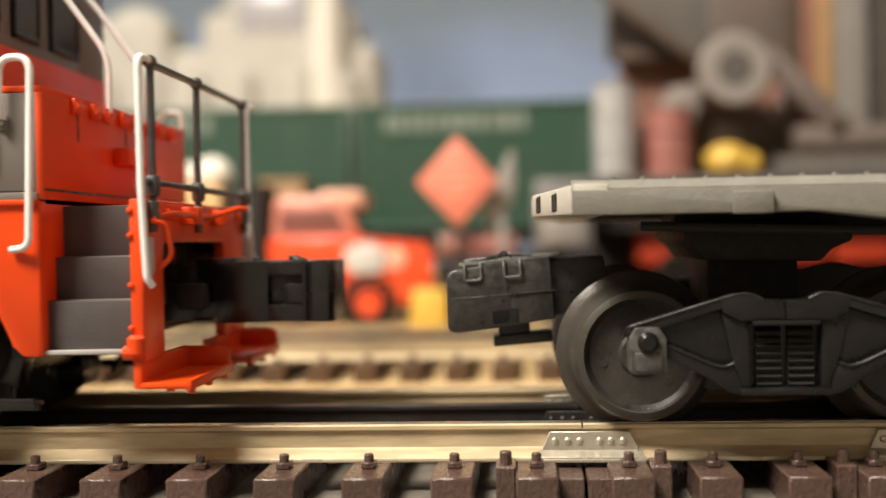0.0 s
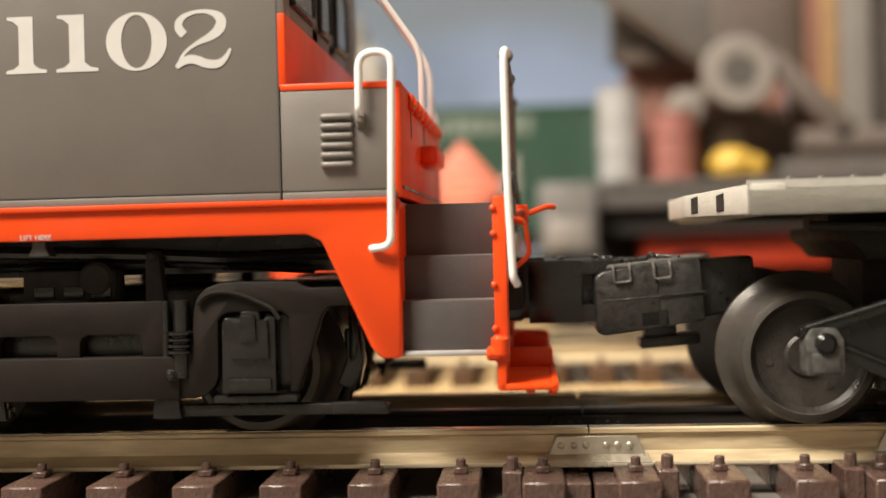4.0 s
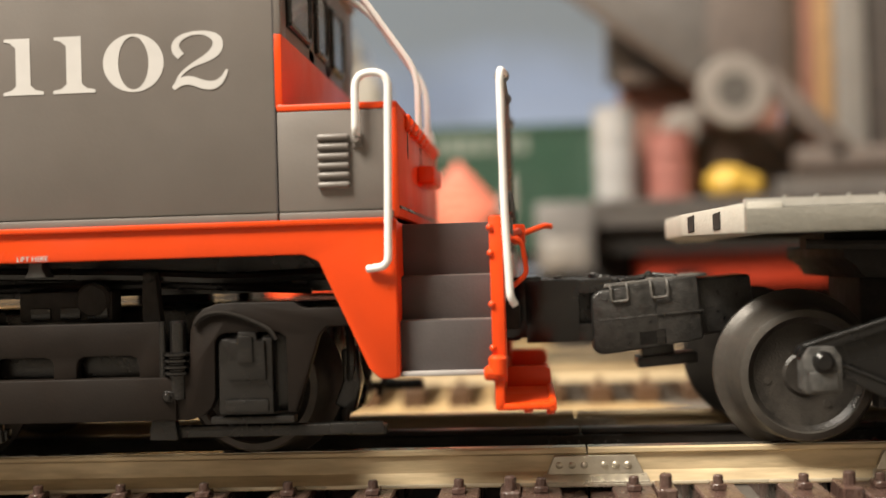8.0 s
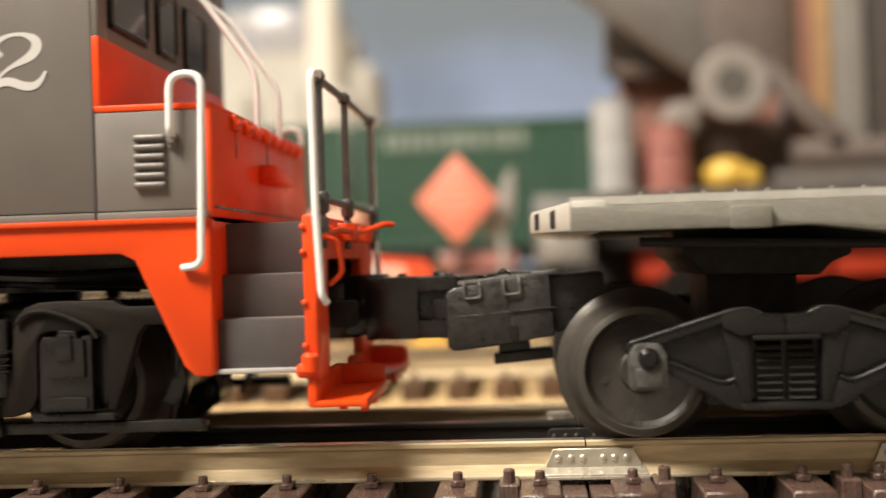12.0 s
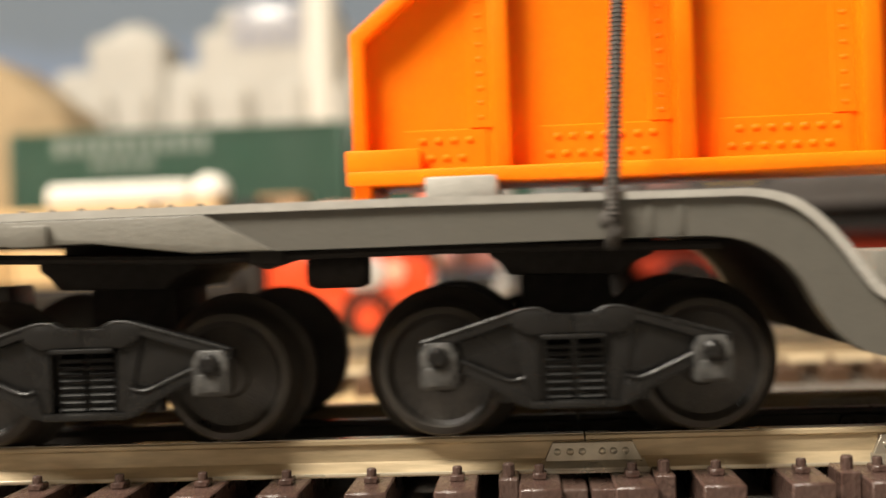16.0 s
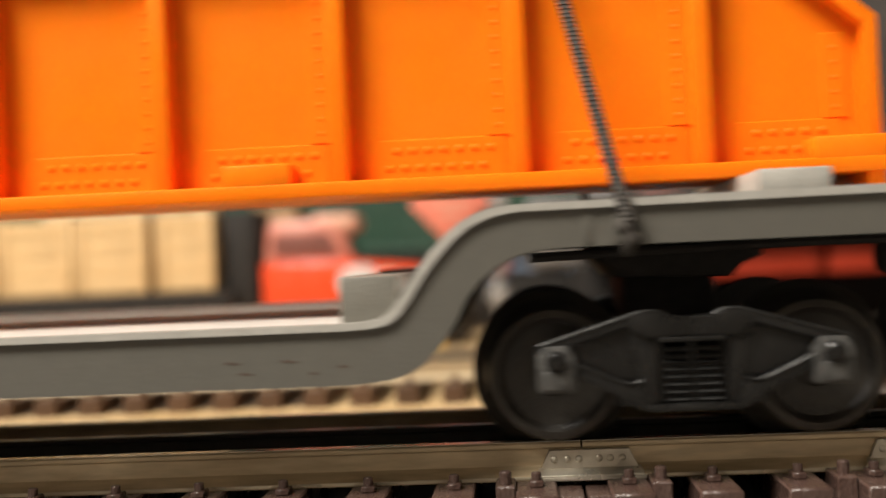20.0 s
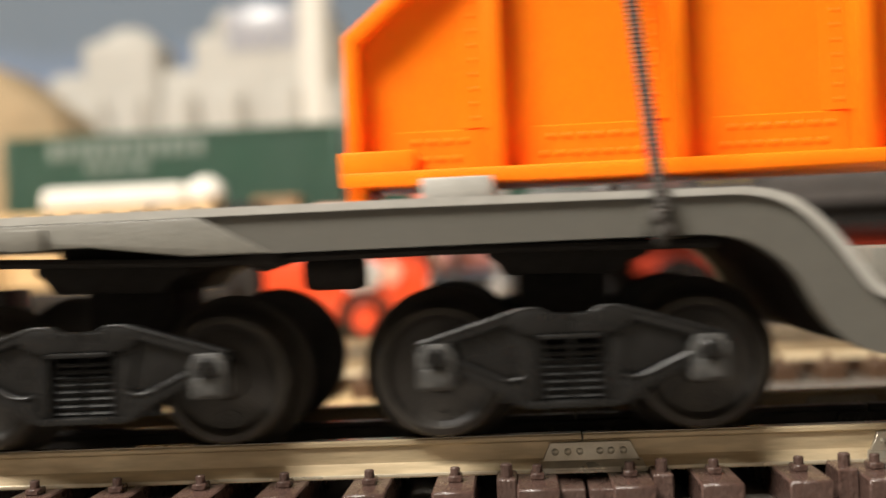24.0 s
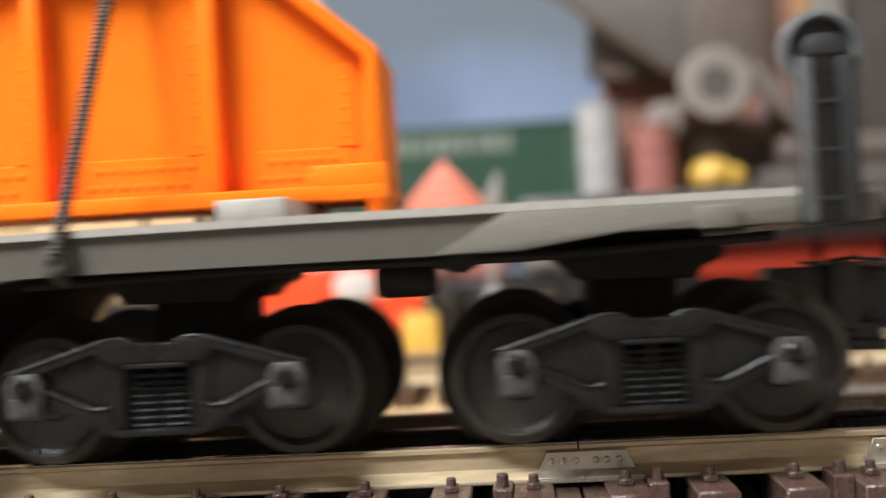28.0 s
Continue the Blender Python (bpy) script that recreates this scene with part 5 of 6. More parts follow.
# ---- things beyond the siding ----
def container(x0, x1, marks):
    c = thing("container", (x0 + x1) / 2, 370, 28, "dark green steel container with pale lettering", "container", "containers on the wagon")
    o = ((x0 + x1) / 2, 370, 28)
    part("body", G(*o).box(x0 + 0.8, x1 - 0.8, 346, 394, 28, 83.4), GREEN, c)
    n = int((x1 - x0 - 6) / 4.2)
    for k in range(n):
        a = x0 + 3.4 + 4.2 * k
        part("corrugation", G(*o).prism([(a, 346.1), (a + 0.7, 345.2), (a + 2.1, 345.2), (a + 2.8, 346.1)], 30.2, 81.4, 0.0, "z"), GREEN, c)
    for a in (x0, x1 - 2.4):
        part("corner_post", G(*o).box(a, a + 2.4, 344.8, 348, 28, 84, 0.3), GREEN, c)
    for z in (28, 81.6):
        part("rail", G(*o).box(x0, x1, 344.9, 347.5, z, z + 2.4, 0.3), GREEN, c)
    rnd = random.Random(int(x1))
    for a, b, z0, z1 in marks:
        while a < b - 2:
            w_ = min(rnd.uniform(3.2, 6.0), b - a)
            part("lettering_bar", G(*o).box(a, a + w_, 344.9, 345.15, z0, z1), PALE_LETTER, c, "pale unreadable lettering")
            a += w_ + rnd.uniform(1.2, 2.4)
    return c


def wagon(x0, x1):
    w = thing("container_wagon", (x0 + x1) / 2, 370, 0, "dark flat wagon under the green containers", "wagon")
    o = ((x0 + x1) / 2, 370, 0)
    part("frame", G(*o).box(x0, x1, 347, 393, 21, 27.8, 0.5), DULL_BLACK, w)
    part("end_post", G(*o).box(-77.4, -75.2, 348, 392, 27.8, 83, 0.2), WEATHER, w, "brown post between the containers")
    for xc in (x0 + 30, x1 - 30):
        t = part("bogie", G(*o).box(xc - 22, xc + 22, 350, 352, 6, 13, 0.5).box(xc - 6, xc + 6, 352, 388, 8, 21), DULL_BLACK, w)
        for q in (-14, 14):
            for y in (353.5, 386.5):
                part("wheel", G(*o).lathe([(1, -2.5), (8.4, -2.5), (8.7, 1.5), (9.8, 2.5), (1, 2.5)], (xc + q, y, 8.7), "y", 24), WHEEL, t)
    return w


def pickup_truck():
    p = thing("toy_pickup", -66, 290, GROUND, "glossy red toy pickup truck with chrome bumper", "toy truck")
    o = (-66, 290, GROUND)
    z = GROUND
    part("body", G(*o).prism([(-98, z + 8), (-36, z + 8), (-35, z + 26), (-38, z + 31), (-62, z + 33.5), (-64, z + 34), (-98, z + 34)], 270, 306, 2.2), TOY_RED, p, "glossy red body")
    cabn = part("cab", G(*o).prism([(-98, z + 33), (-62, z + 33), (-68, z + 46), (-74, z + 50), (-96, z + 50)], 273, 303, 2.5), SALMON, p, "faded salmon cab")
    part("windscreen", G(*o).prism([(-63.4, z + 34.5), (-68.6, z + 45.5), (-68.0, z + 45.8), (-62.6, z + 34.8)], 276, 300, 0.1), GLASS_DARK, cabn)
    part("side_window", G(*o).prism([(-94, z + 36), (-68, z + 36), (-72, z + 45), (-94, z + 45)], 272.4, 273.4, 0.2), CAB_GLASS, cabn, "dull reddish side window")
    part("roof_pack", G(*o).box(-80, -62, 276, 300, z + 45, z + 52, 2.5), PINK_TAN, p, "pale bundle on the roof")
    for x in (-90, -59.5):
        w = part("tyre", G(*o).lathe([(3, -3), (7.6, -3), (8.6, -1.8), (8.6, 1.8), (7.6, 3), (3, 3)], (x, 271.5, z + 8.6), "y", 28), BLACK, p)
        part("rim", G(*o).lathe([(0.5, -3.6), (4.6, -3.3), (5.4, -2.6), (5.0, 0), (0.5, 0)], (x, 271.5, z + 8.6), "y", 24), TOY_RED, w)
        part("tyre", G(*o).lathe([(3, -3), (7.6, -3), (8.6, -1.8), (8.6, 1.8), (7.6, 3), (3, 3)], (x, 304.5, z + 8.6), "y", 28), BLACK, p)
    part("wheel_arch", G(*o).lathe([(9.2, -0.6), (10.8, -0.6), (10.8, 0.6), (9.2, 0.6), (9.2, -0.6)], (-59.5, 269.8, z + 9.5), "y", 28, True), BLACK, p)
    part("bumper", G(*o).box(-36, -31, 270, 306, z + 9, z + 14, 1.0), CHROME, p)
    part("grille", G(*o).box(-35.6, -33.8, 276, 300, z + 16, z + 25, 0.6), CHROME, p)
    part("headlight", G(*o).lathe([(0.5, -1), (3.2, -1), (3.2, 1), (0.5, 1.6)], (-35, 273.6, z + 21), "x", 20), CHROME, p)
    # Gloss highlight of the body, painted as two pale ovals.
    part("fender_mark", G(*o).prism([(-60.5 + 8.6 * math.cos(k * 0.314), z + 25.5 + 6.4 * math.sin(k * 0.314)) for k in range(20)], 269.2, 270.4, 0.2), LETTER_WHITE, p, "white highlight shape painted on the door")
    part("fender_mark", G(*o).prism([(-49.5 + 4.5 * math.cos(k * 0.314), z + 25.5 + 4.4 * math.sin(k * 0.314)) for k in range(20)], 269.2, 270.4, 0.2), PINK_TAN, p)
    return p


def tan_box():
    b = thing("tan_box", -101, 322, GROUND, "plain tan box standing behind the red pickup", "box")
    o = (-101, 322, GROUND)
    part("case", G(*o).box(-110, -92, 312, 332, GROUND, 48, 0.8), ORANGE_TAN, b)
    part("lid", G(*o).box(-110.6, -91.4, 311.4, 332.6, 48, 50, 0.5), ORANGE_TAN, b)


def crate_stack():
    d = thing("dray", -160, 285, GROUND, "dark low trailer under the crates", "trailer")
    o = (-160, 285, GROUND)
    part("bed", G(*o).box(-260, -108, 262, 310, 9.0, 16.0, 0.6), DULL_BLACK, d)
    for x in (-240, -215, -150, -125):
        part("wheel", G(*o).lathe([(1, -3), (8.5, -3), (9.2, 0), (8.5, 3), (1, 3)], (x, 266, GROUND + 9.2), "y", 24), BLACK, d)
        part("wheel", G(*o).lathe([(1, -3), (8.5, -3), (9.2, 0), (8.5, 3), (1, 3)], (x, 306, GROUND + 9.2), "y", 24), BLACK, d)
    for a, b in ((-258, -230), (-229, -200), (-198.5, -170), (-169, -141), (-137, -115)):
        c = thing("crate", (a + b) / 2, 285, 16, "light wooden packing crate", "crate", "crates on the trailer")
        co = ((a + b) / 2, 285, 16)
        part("box", G(*co).box(a + 0.8, b - 0.8, 266, 304, 16.1, 45.0), CRATE, c)
        for k in range(4):
            z = 16.4 + 7.2 * k
            part("board", G(*co).box(a + 0.4, b - 0.4, 265.0, 266.2, z, z + 6.8, 0.2), CRATE, c)
        for xx in (a, b - 3.0):
            part("batten", G(*co).box(xx, xx + 3.0, 264.0, 265.4, 16.1, 45.2, 0.2), CRATE, c)
    for x0, x1, r in ((-184, -126, 0), (-128, -113, 1)):
        s = thing("white_sack", (x0 + x1) / 2, 284, 45.2, "white cloth bale lying on the crates", "bale", "bales on the crates")
        g = G((x0 + x1) / 2, 284, 45.2)
        if r:
            g.ball(((x0 + x1) / 2, 276, 42.0 + 8), 8, 20, 0.9)
        else:
            g.box(x0, x1, 268, 298, 45.2, 54.6, 3.5, 4)
        part("cloth", g, WHITE_CLOTH, s)


def black_locker():
    b = thing("black_locker", -106.5, 285, GROUND, "plain black locker standing beyond the siding", "locker")
    part("case", G(-106.5, 285, GROUND).box(-113, -100, 272, 298, GROUND, 46, 0.6), DULL_BLACK, b)
    part("case_door", G(-106.5, 285, GROUND).box(-112, -101, 271, 272.2, 0, 44, 0.3), DULL_BLACK, b)


def warning_sign():
    s = thing("diamond_sign", -25, 268, GROUND, "red diamond warning sign on a post", "sign")
    o = (-25, 268, GROUND)
    part("post", G(*o).cyl((-25, 269, 10), 1.3, 38, "z", 10), STEEL_DARK, s)
    part("panel", G(*o).prism([(-25, 28.0), (-9.6, 45.0), (-25, 62.0), (-40.4, 45.0)], 266.2, 267.4, 0.4), SIGN_RED, s, "faded red diamond panel")
    for k in (-4, 0, 4):
        part("mark", G(*o).box(-33 + abs(k), -17 - abs(k), 265.9, 266.2, 44.2 + k, 45.4 + k), PINK_TAN, s)
    w = thing("white_shield", -7, 273, GROUND, "grey-white slanted sheet leaning by the sign", "sheet")
    wo = (-7, 273, GROUND)
    part("sheet", G(*wo).prism([(-15.3, 29.3), (-9.5, 30.5), (-5.2, 36), (-3.4, 44), (-4.0, 57.5), (-6.2, 55.0), (-9.0, 49.5), (-13.2, 42.0), (-15.0, 35.0)], 273, 275, 0.4), PALE_METAL, w)
    part("leg", G(*wo).box(-10, -7, 273, 275, GROUND, 31, 0.3), PALE_METAL, w)


def tank_mixer():
    t = thing("machine", 0, 285, GROUND, "small grey machine with a pink roller and a pale box", "machine")
    o = (0, 285, GROUND)
    part("roller", G(*o).cyl((-18, 278, 21), 4.6, 29, "x", 20, 1.2), PINK_RED, t, "pink roller")
    part("roller_cap", G(*o).lathe([(0.5, -1.2), (5.0, -1.2), (5.4, 0), (5.0, 1.2), (0.5, 1.2)], (-32.5, 278, 21), "x", 20), CHROME, t)
    part("engine", G(*o).box(-33, -5, 276, 296, 2, 15, 1.5), DULL_BLACK, t)
    part("pale_box", G(*o).box(3.5, 25.5, 278, 296, 19, 46, 1.2), GREY_BOX, t, "grey sheet-metal box")
    # Paler rectangle on the lower front of the box.
    part("box_door", G(*o).box(6.0, 22.6, 277.2, 278.2, 20.8, 32.2, 0.5), PALE_METAL, t, "pale panel low on the box")
    part("box_leg", G(*o).box(6, 9, 279, 295, 2.5, 19.5).box(20, 23, 279, 295, 2.5, 19.5), DULL_BLACK, t)
    part("frame", G(*o).box(-34, 26, 278, 300, -2, 3, 0.6), DULL_BLACK, t)
    for x in (-26, 16):
        part("wheel", G(*o).lathe([(1, -3), (7.5, -3), (8.2, 0), (7.5, 3), (1, 3)], (x, 279, GROUND + 8.2), "y", 24), BLACK, t)
        part("wheel", G(*o).lathe([(1, -3), (7.5, -3), (8.2, 0), (7.5, 3), (1, 3)], (x, 299, GROUND + 8.2), "y", 24), BLACK, t)
    part("globe", G(*o).ball((-8, 277, 9), 5, 16), PALE_METAL, t)
    b = thing("yellow_block", -36, 262, GROUND, "yellow painted block standing on the board", "block")
    part("block", G(-36, 262, GROUND).prism([(-43, GROUND), (-29, GROUND), (-29.5, 5.5), (-41.5, 5.5)], 256, 268, 0.6), YELLOW, b)


def crane_car():
    """Old works crane on a raised frame, with drums and tackle on its deck."""
    c = thing("works_crane", 110, 320, GROUND, "weathered works crane on a red wheeled chassis", "crane")
    o = (110, 320, GROUND)
    part("deck_frame", G(*o).box(26, 300, 300, 350, 36.5, 46.8, 0.8), WEATHER, c, "weathered brown-grey deck frame")
    part("frame_lip", G(*o).box(25, 301, 298.6, 301, 44.0, 47.2, 0.4), WEATHER, c)
    # Chassis red is darkened to paint the shade of the deck above.
    ch = part("chassis", G(*o).box(46, 122, 313, 345, 11.5, 27.5, 1.2).box(125, 150, 313, 345, 11.5, 27.5, 1.2), SHADED_RED, c, "red chassis box, its colour darkened for shade")
    # Added dark sheet that stands in for the shade under the deck.
    part("skirt", G(*o).box(24, 300, 338, 344.6, GROUND + 0.3, 36.4, 0.4), DULL_BLACK, c)
    part("under_gear", G(*o).box(26, 300, 306, 345, 26, 36.6), DULL_BLACK, c)
    for x in (64, 160, 215, 262):
        part("wheel", G(*o).lathe([(2, -4), (12.0, -4), (13.4, -2), (13.4, 2), (12, 4), (2, 4)], (x, 302, GROUND + 13.4), "y", 28), BLACK, c)
        part("wheel", G(*o).lathe([(2, -4), (12.0, -4), (13.4, -2), (13.4, 2), (12, 4), (2, 4)], (x, 345, GROUND + 13.4), "y", 28), BLACK, c)
    # machinery house
    hs = part("house", G(*o).box(42, 108, 330, 352, 46.8, 97, 0.6), RED_BROWN, c, "faded red-brown machinery house")
    part("eave", G(*o).box(39.5, 76, 318, 329, 95.9, 101.6, 0.4), DARK_WOOD, hs, "dark wooden eave")
    part("house_gable", G(*o).prism([(37, 101), (112, 101), (112, 175), (60, 175), (37, 128)], 328, 354, 0.6), WEATHER, hs, "weathered grey gable")
    part("gable_board", G(*o).box(78, 110, 325, 328.4, 98, 175, 0.4), PINK_WEATHER, hs, "pinkish weathered boards")
    part("opening", G(*o).box(70, 113, 326.4, 330.4, 47, 77), DARK_WOOD, hs, "dark doorway")
    for k in range(10):
        part("plank", G(*o).box(42.4 + 2.7 * k, 44.8 + 2.7 * k, 329.2, 330.6, 47, 96, 0.15), RED_BROWN, hs)
    # boom, tackle and sheave
    bm_ = part("boom", G(*o).prism([(14, 137), (38, 137), (86, 97), (76, 88)], 306, 312, 0.6), WEATHER, c, "slanting grey boom")
    part("boom_edge", G(*o).prism([(12.5, 135.6), (15, 137.6), (77, 89.6), (75, 87)], 304.6, 306.4, 0.3), DARK_WOOD, bm_)
    part("strut", G(*o).prism([(92, 94), (100, 98), (131, 66), (124, 60)], 302, 306, 0.6), PINK_WEATHER, bm_)
    part("sheave", G(*o).lathe([(6.8, -2.5), (13.6, -2.5), (14.5, -1.5), (13.6, 0), (14.5, 1.5), (13.6, 2.5), (6.8, 2.5), (6.4, 0), (6.8, -2.5)], (83.7, 300, 88.8), "y", 36, True), SHEAVE_GREY, bm_, "pale grooved sheave")
    part("sheave_hub", G(*o).cyl((83.7, 299.8, 88.8), 6.7, 4, "y", 24, 0.5), HUB_GREY, bm_)
    part("gusset", G(*o).prism([(52, 70), (70, 70), (74, 86), (60, 84)], 313, 317, 0.5), SHEAVE_GREY, bm_)
    part("lower_beam", G(*o).box(108, 300, 302, 312, 57.5, 66, 0.5), PINK_WEATHER, c)
    part("beam_foot", G(*o).box(108, 300, 304, 314, 53.8, 57.6, 0.4), DARK_WOOD, c)
    part("deck_rail", G(*o).box(100, 300, 303, 312, 47.2, 53.9, 0.5), WEATHER, c)
    mast = part("mast", G(*o).box(127.4, 140.4, 318, 334, 47, 260, 0.6), PALE_METAL, c, "tall grey mast column")
    part("mast_flange", G(*o).box(120.4, 127.2, 317, 330, 58, 260, 0.5), ORANGE_TAN, mast, "tan side of the mast")
    part("mast_plank", G(*o).box(115.2, 120.2, 320, 330, 58, 260, 0.4), RED_BROWN, mast)
    part("mast_shadow_board", G(*o).box(108.4, 115.0, 322, 330, 58, 260, 0.4), DARK_WOOD, mast)
    part("mast_plank", G(*o).box(140.6, 300, 322, 334, 47, 260, 0.5), WEATHER_DARK, mast, "dark weathered boards")
    for x, y, r, h, mt, lb in ((36.8, 306, 8.5, 38, SILVER, "silver-grey drum with ribs"), (58.5, 307, 9.0, 27.5, PINK_RED, "faded red drum with ribs")):
        dr = thing("drum", x, y, 46.8, lb, "drum", "drums on the crane deck")
        prof = [(0.5, 0), (r - 0.6, 0), (r, 0.6)]
        for k in range(1, 3):
            z = h * k / 3
            prof += [(r, z - 0.9), (r + 0.7, z), (r, z + 0.9)]
        prof += [(r, h - 0.8), (r + 0.5, h - 0.3), (r - 0.8, h), (r - 1.2, h - 0.7), (0.5, h - 0.7)]
        part("shell", G(x, y, 46.8).lathe(prof, (x, y, 46.8), "z", 32), mt, dr)
    y = thing("yellow_sack", 82, 308, 46.8, "yellow rounded tarp bundle on the crane deck", "bundle")
    part("tarp", G(82, 308, 46.8).ball((81.5, 308, 53.0), 9.6, 18, 0.75).ball((89, 308, 51.6), 7.0, 18, 0.8), YELLOW, y)


def factory():
    """Pale buildings far behind the tracks."""
    f = thing("factory", -240, 760, GROUND, "cream factory buildings with a tall white stack", "building")
    o = (-240, 760, GROUND)
    part("low_wing", G(*o).box(-372, -114, 735, 820, GROUND, 180, 9, 4), CREAM, f)
    tower = part("tower", G(*o).box(-340, -278, 726, 790, GROUND, 204, 9, 4), CREAM, f, "cream tower with a rounded top")
    part("tower_cap", G(*o).lathe([(24, 0), (22, 5), (16, 10), (8, 13), (0.5, 14)], (-309, 757, 203), "z", 28), CREAM, tower)
    hall = part("hall", G(*o).box(-252, -130, 730, 800, GROUND, 206, 8, 4), CREAM, f)
    part("hall_roof", G(*o).prism([(-238, 205), (-142, 205), (-142, 224), (-222, 225), (-232, 221)], 732, 798, 5, segments=3), CREAM, hall)
    part("window", G(*o).box(-222, -168, 728.6, 733, 190, 222, 0.8), SKY_PANE, hall, "large pale blue window")
    for k in range(1, 4):
        part("window_bar", G(*o).box(-222 + 13.5 * k - 0.7, -222 + 13.5 * k + 0.7, 727.8, 729, 190, 222), CREAM, hall)
    part("window_bar", G(*o).box(-222, -168, 727.8, 729, 205.4, 206.8), CREAM, hall)
    part("chimney", G(*o).cyl((-151, 722, 150), 12.5, 330, "z", 28), WHITE_CLOTH, f, "white cylindrical stack")
    part("plinth", G(*o).box(-420, -330, 740, 800, GROUND, 140, 5, 3), CREAM, f)
    for x_, r_ in ((-333, 16), (-300, 13), (-262, 15), (-222, 14), (-178, 16), (-140, 13)):
        part("bay", G(*o).lathe([(r_, GROUND + 0.2), (r_, 148), (r_ * 0.8, 156), (0.5, 160)], (x_, 728, 0), "z", 22), CREAM, f)
    h = thing("tan_hill", -400, 600, GROUND, "tan plaster hill at the layout's edge", "hill")
    part("slope", G(-400, 600, GROUND).prism([(-520, GROUND), (-270, GROUND), (-284, 100), (-298, 128), (-318, 142), (-338, 160), (-380, 168), (-520, 176)], 560, 640, 6, segments=3), HILL, h)


CAB_GLASS = mat("dull_reddish_glass", (0.20, 0.085, 0.07), 0.2, vary=0.1, size=6, coat=0.4)
# Pale colour that paints the highlight on the lowest step edge.
STEP_EDGE = mat("pale_worn_step_edge", (0.36, 0.34, 0.33), 0.4, vary=0.1, size=2)
GLASS_DARK = mat("dark_window_glass", (0.02, 0.02, 0.022), 0.08, vary=0.1, size=10, coat=0.5)
GREEN = mat("container_green_paint", (0.030, 0.078, 0.050), 0.5, vary=0.08, size=8, second=(0.036, 0.066, 0.046), second_size=30)
PALE_LETTER = mat("pale_container_letters", (0.19, 0.225, 0.19), 0.6, vary=0.05, size=5)
TOY_RED = mat("glossy_toy_red", (0.78, 0.08, 0.024), 0.22, vary=0.04, size=8, coat=0.6)
SILVER = mat("silver_drum_paint", (0.42, 0.42, 0.43), 0.4, metal=0.15, vary=0.08, size=6, second=(0.36, 0.33, 0.30), second_size=14)
SHEAVE_GREY = mat("tan_grey_cast_metal", (0.25, 0.225, 0.205), 0.55, vary=0.1, size=5, second=(0.20, 0.172, 0.15), second_size=12)
HUB_GREY = mat("dull_hub_grey", (0.085, 0.077, 0.07), 0.6, vary=0.1, size=4)
PINK_WEATHER = mat("pinkish_weathered_boards", (0.138, 0.110, 0.097), 0.65, vary=0.15, size=6, second=(0.12, 0.095, 0.083), second_size=16, bump=0.3)
WEATHER_DARK = mat("dark_weathered_boards", (0.062, 0.050, 0.044), 0.65, vary=0.2, size=6, bump=0.3)
SALMON = mat("faded_salmon_paint", (0.62, 0.20, 0.14), 0.4, vary=0.08, size=6, second=(0.66, 0.34, 0.26), second_size=14, coat=0.3)
# Darker copy of the toy red with shade mixed in.
SHADED_RED = mat("deep_red_paint", (0.50, 0.05, 0.02), 0.4, vary=0.08, size=8)
GREY_BOX = mat("grey_sheet_metal", (0.17, 0.163, 0.16), 0.5, vary=0.15, size=6, second=(0.10, 0.095, 0.092), second_size=12)
PINK_TAN = mat("pale_peach_plastic", (0.75, 0.42, 0.30), 0.45, vary=0.06, size=5)
PINK_RED = mat("faded_red_paint", (0.32, 0.125, 0.105), 0.5, vary=0.1, size=5)
SIGN_RED = mat("faded_red_sign", (0.78, 0.22, 0.15), 0.45, vary=0.06, size=4, second=(0.72, 0.25, 0.17), second_size=6)
CHROME = mat("bright_chrome", (0.75, 0.73, 0.70), 0.15, metal=1.0, vary=0.04, size=5)
PALE_METAL = mat("pale_grey_metal", (0.28, 0.265, 0.25), 0.45, metal=0.2, vary=0.1, size=6, second=(0.29, 0.265, 0.24), second_size=15)
YELLOW = mat("yellow_paint", (0.66, 0.42, 0.07), 0.5, vary=0.06, size=6)
WEATHER = mat("weathered_brown_grey", (0.108, 0.097, 0.091), 0.65, vary=0.2, size=5, second=(0.11, 0.09, 0.078), second_size=18, bump=0.4)
RED_BROWN = mat("red_brown_boards", (0.26, 0.125, 0.092), 0.65, vary=0.18, size=5, bump=0.3)
DARK_WOOD = mat("dark_brown_wood", (0.075, 0.050, 0.036), 0.65, vary=0.2, size=5, bump=0.3)
ORANGE_TAN = mat("orange_tan_wood", (0.37, 0.225, 0.11), 0.6, vary=0.12, size=8)
CRATE = mat("light_crate_wood", (0.66, 0.45, 0.22), 0.65, vary=0.12, size=6, bump=0.3, stretch=(0.3, 1, 1.5))
WHITE_CLOTH = mat("white_cloth", (0.76, 0.72, 0.65), 0.8, vary=0.05, size=8, bump=0.3, bump_size=2)
HILL = mat("tan_plaster", (0.36, 0.26, 0.145), 0.8, vary=0.15, size=12, second=(0.20, 0.165, 0.10), second_size=50, second_amount=0.6, bump=0.3, bump_size=3)
CREAM = mat("cream_wall", (0.50, 0.475, 0.43), 0.75, vary=0.05, size=15, second=(0.41, 0.39, 0.35), second_size=60)
SKY_PANE = mat("pale_blue_pane", (0.40, 0.40, 0.45), 0.25, vary=0.05, size=10)

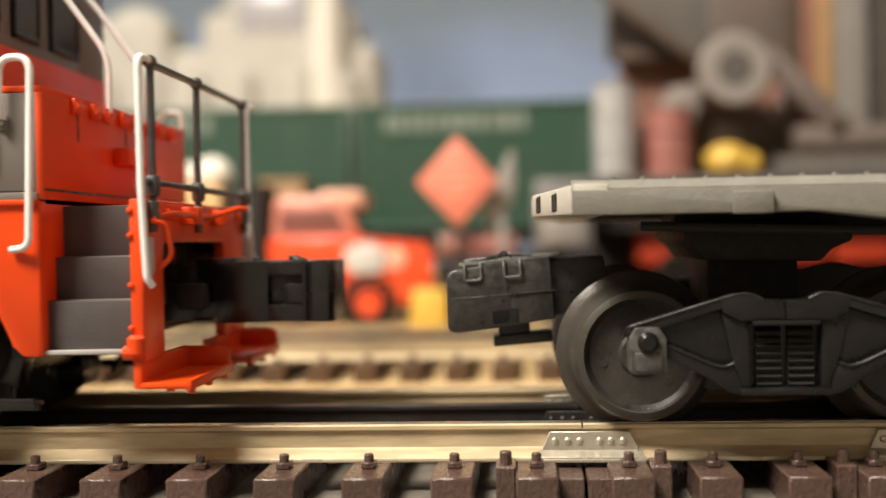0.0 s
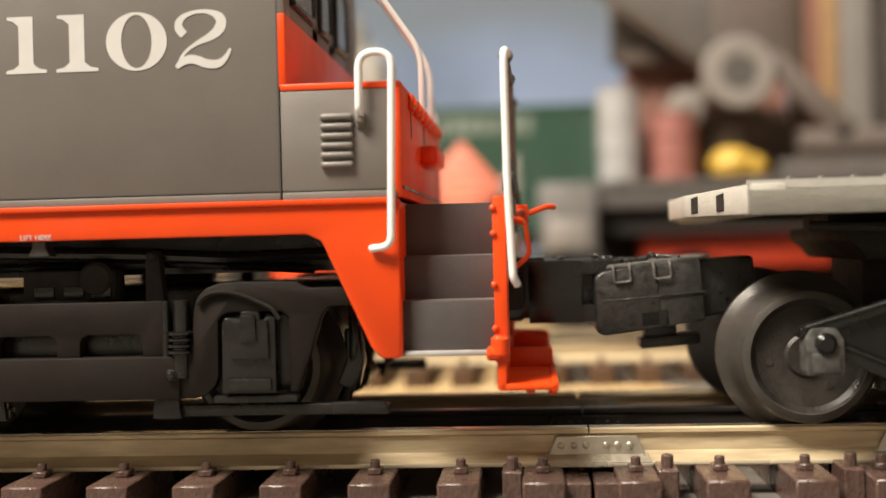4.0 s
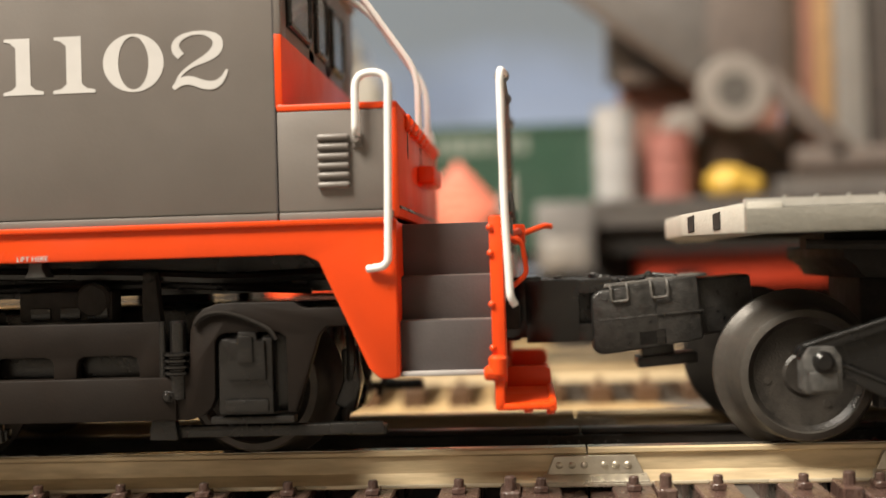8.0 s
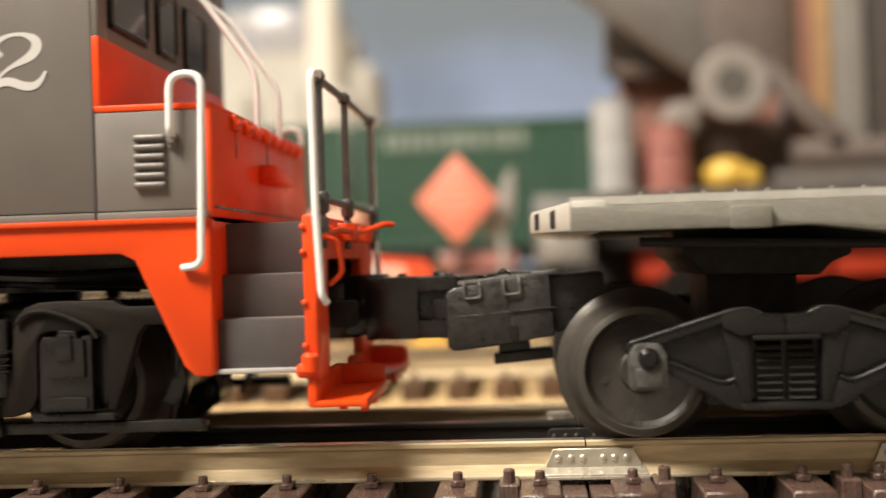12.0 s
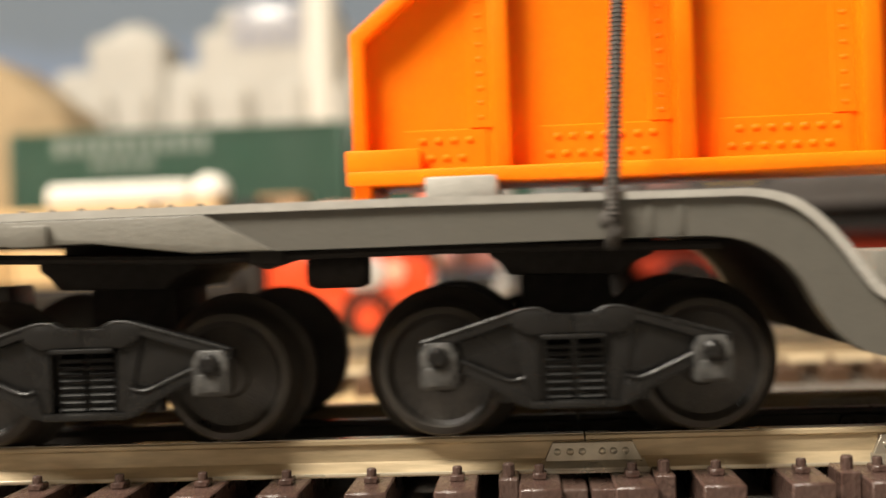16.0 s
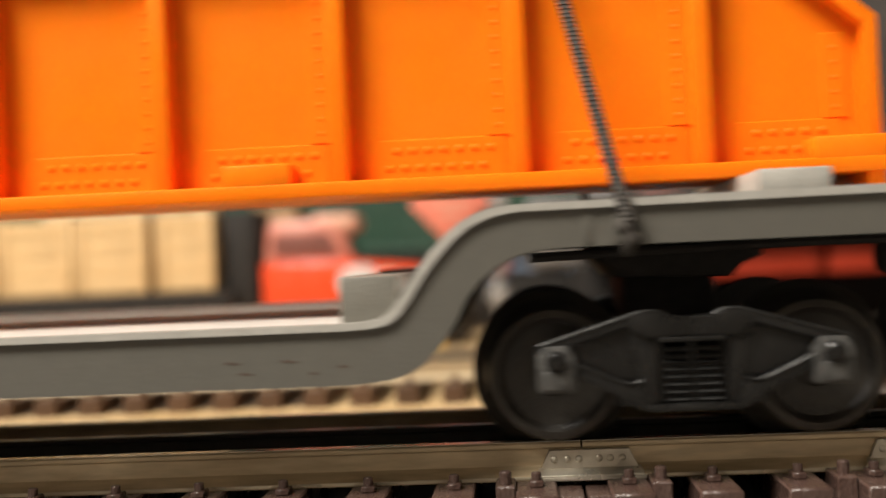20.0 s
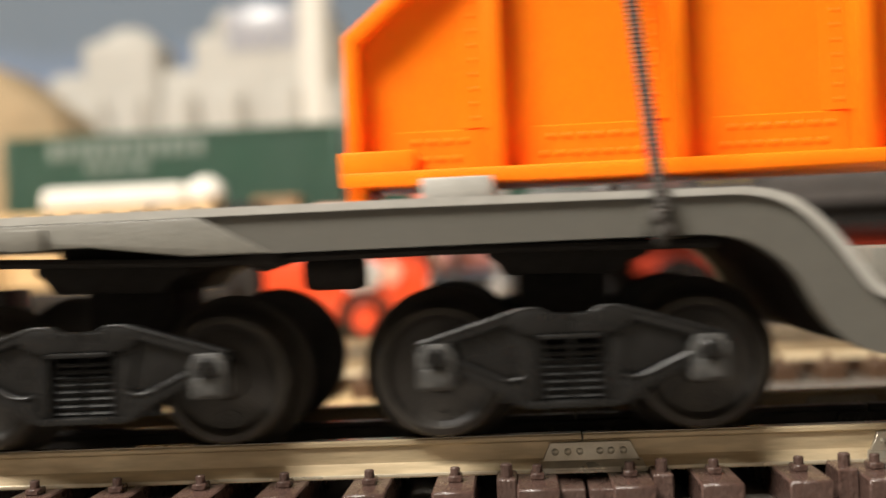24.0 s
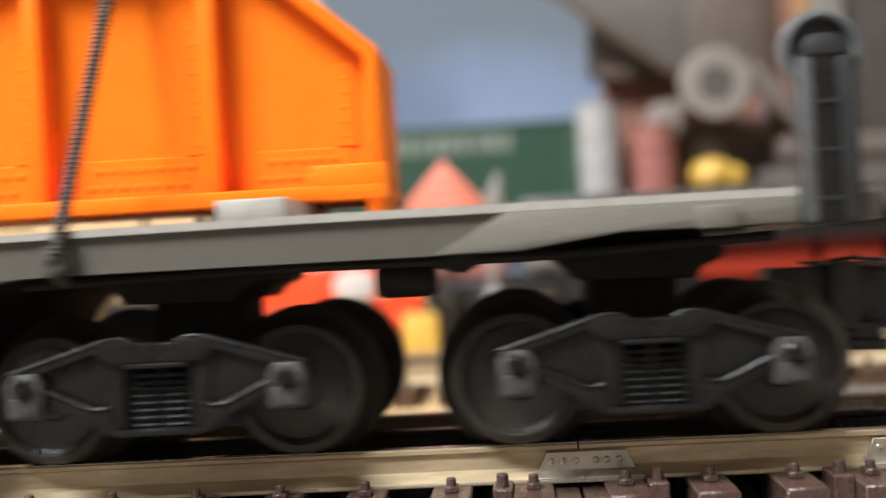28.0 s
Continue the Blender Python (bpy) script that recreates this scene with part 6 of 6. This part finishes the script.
wagon(-240, 45)
container(-231.5, -77.6, ((-211, -137, 73, 81), (-194, -163, 66.5, 71)))
container(-75.0, 31.5, ((-61.5, 1.5, 71.5, 79.5),))
third = thing("track_section", 0, 370, 0, "far siding track under the container wagon", "model track", "main track sections")
rails_between(third, -1080, 1180, RAIL, RAIL_BLACK)
for k in range(-40, 40):
    same_part("tie", tie_far, third, 10.48 * k, 0, 0)
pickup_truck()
tan_box()
crate_stack()
warning_sign()
black_locker()
tank_mixer()
crane_car()
factory()

# ---- the train ----
loco = make_loco()
car_a = make_flatcar()
car_b = copy_thing(car_a, pose((CX + CAR_STEP) * MM, 0, 0))
# brown scuffs low on the first car's side
for a, b, z in ((212.3, 214.0, 12.4), (219.0, 220.8, 12.4), (214.0, 215.4, 11.1), (225.8, 226.8, 11.6), (222.4, 223.2, 10.9), (157.7, 159.7, 14.6)):
    part("scuff", G(CX).prism([(a, z - 0.12), (b, z - 0.3), (b + 0.2, z - 0.1), (a + 0.3, z + 0.2)], -29.94, -29.8), SCUFF, car_a, "brown scuff mark")
load_a = make_load()
load_b = copy_thing(load_a, pose((CX + CAR_STEP - 0.2) * MM, -9 * MM, 31 * MM))
cords = [make_cord(94.0, 98.0), make_cord(260.0, 251.5), make_cord(467.6, 465.6), make_cord(625.0, 628.4)]
stands = [brake_stand(CX), brake_stand(CX + CAR_STEP)]


def motions():
    steps = [0.2 * k for k in range(141)]
    rest = [(o, o.matrix_basis.copy()) for o in (car_a, car_b, load_a, load_b, *cords, *stands)]
    for o, m0 in rest:
        walk(o, [(t, Matrix.Translation((car_way(t) * MM, 0, 0)) @ m0) for t in steps])
    m0 = loco.matrix_basis.copy()
    walk(loco, [(t, Matrix.Translation((loco_way(t) * MM, 0, 0)) @ m0) for t in steps])
    for owner, way in ((loco, loco_way), (car_a, car_way), (car_b, car_way)):
        for o in owner.children_recursive:
            if o.name.startswith("wheelset"):
                p0 = o.location.copy()
                turn = random.Random(o.name).uniform(0, 360)
                walk(o, [(t, Matrix.Translation(p0) @ pose(0, 0, 0, 0, turn + math.degrees(way(t) / 8.7), 0)) for t in steps])


motions()
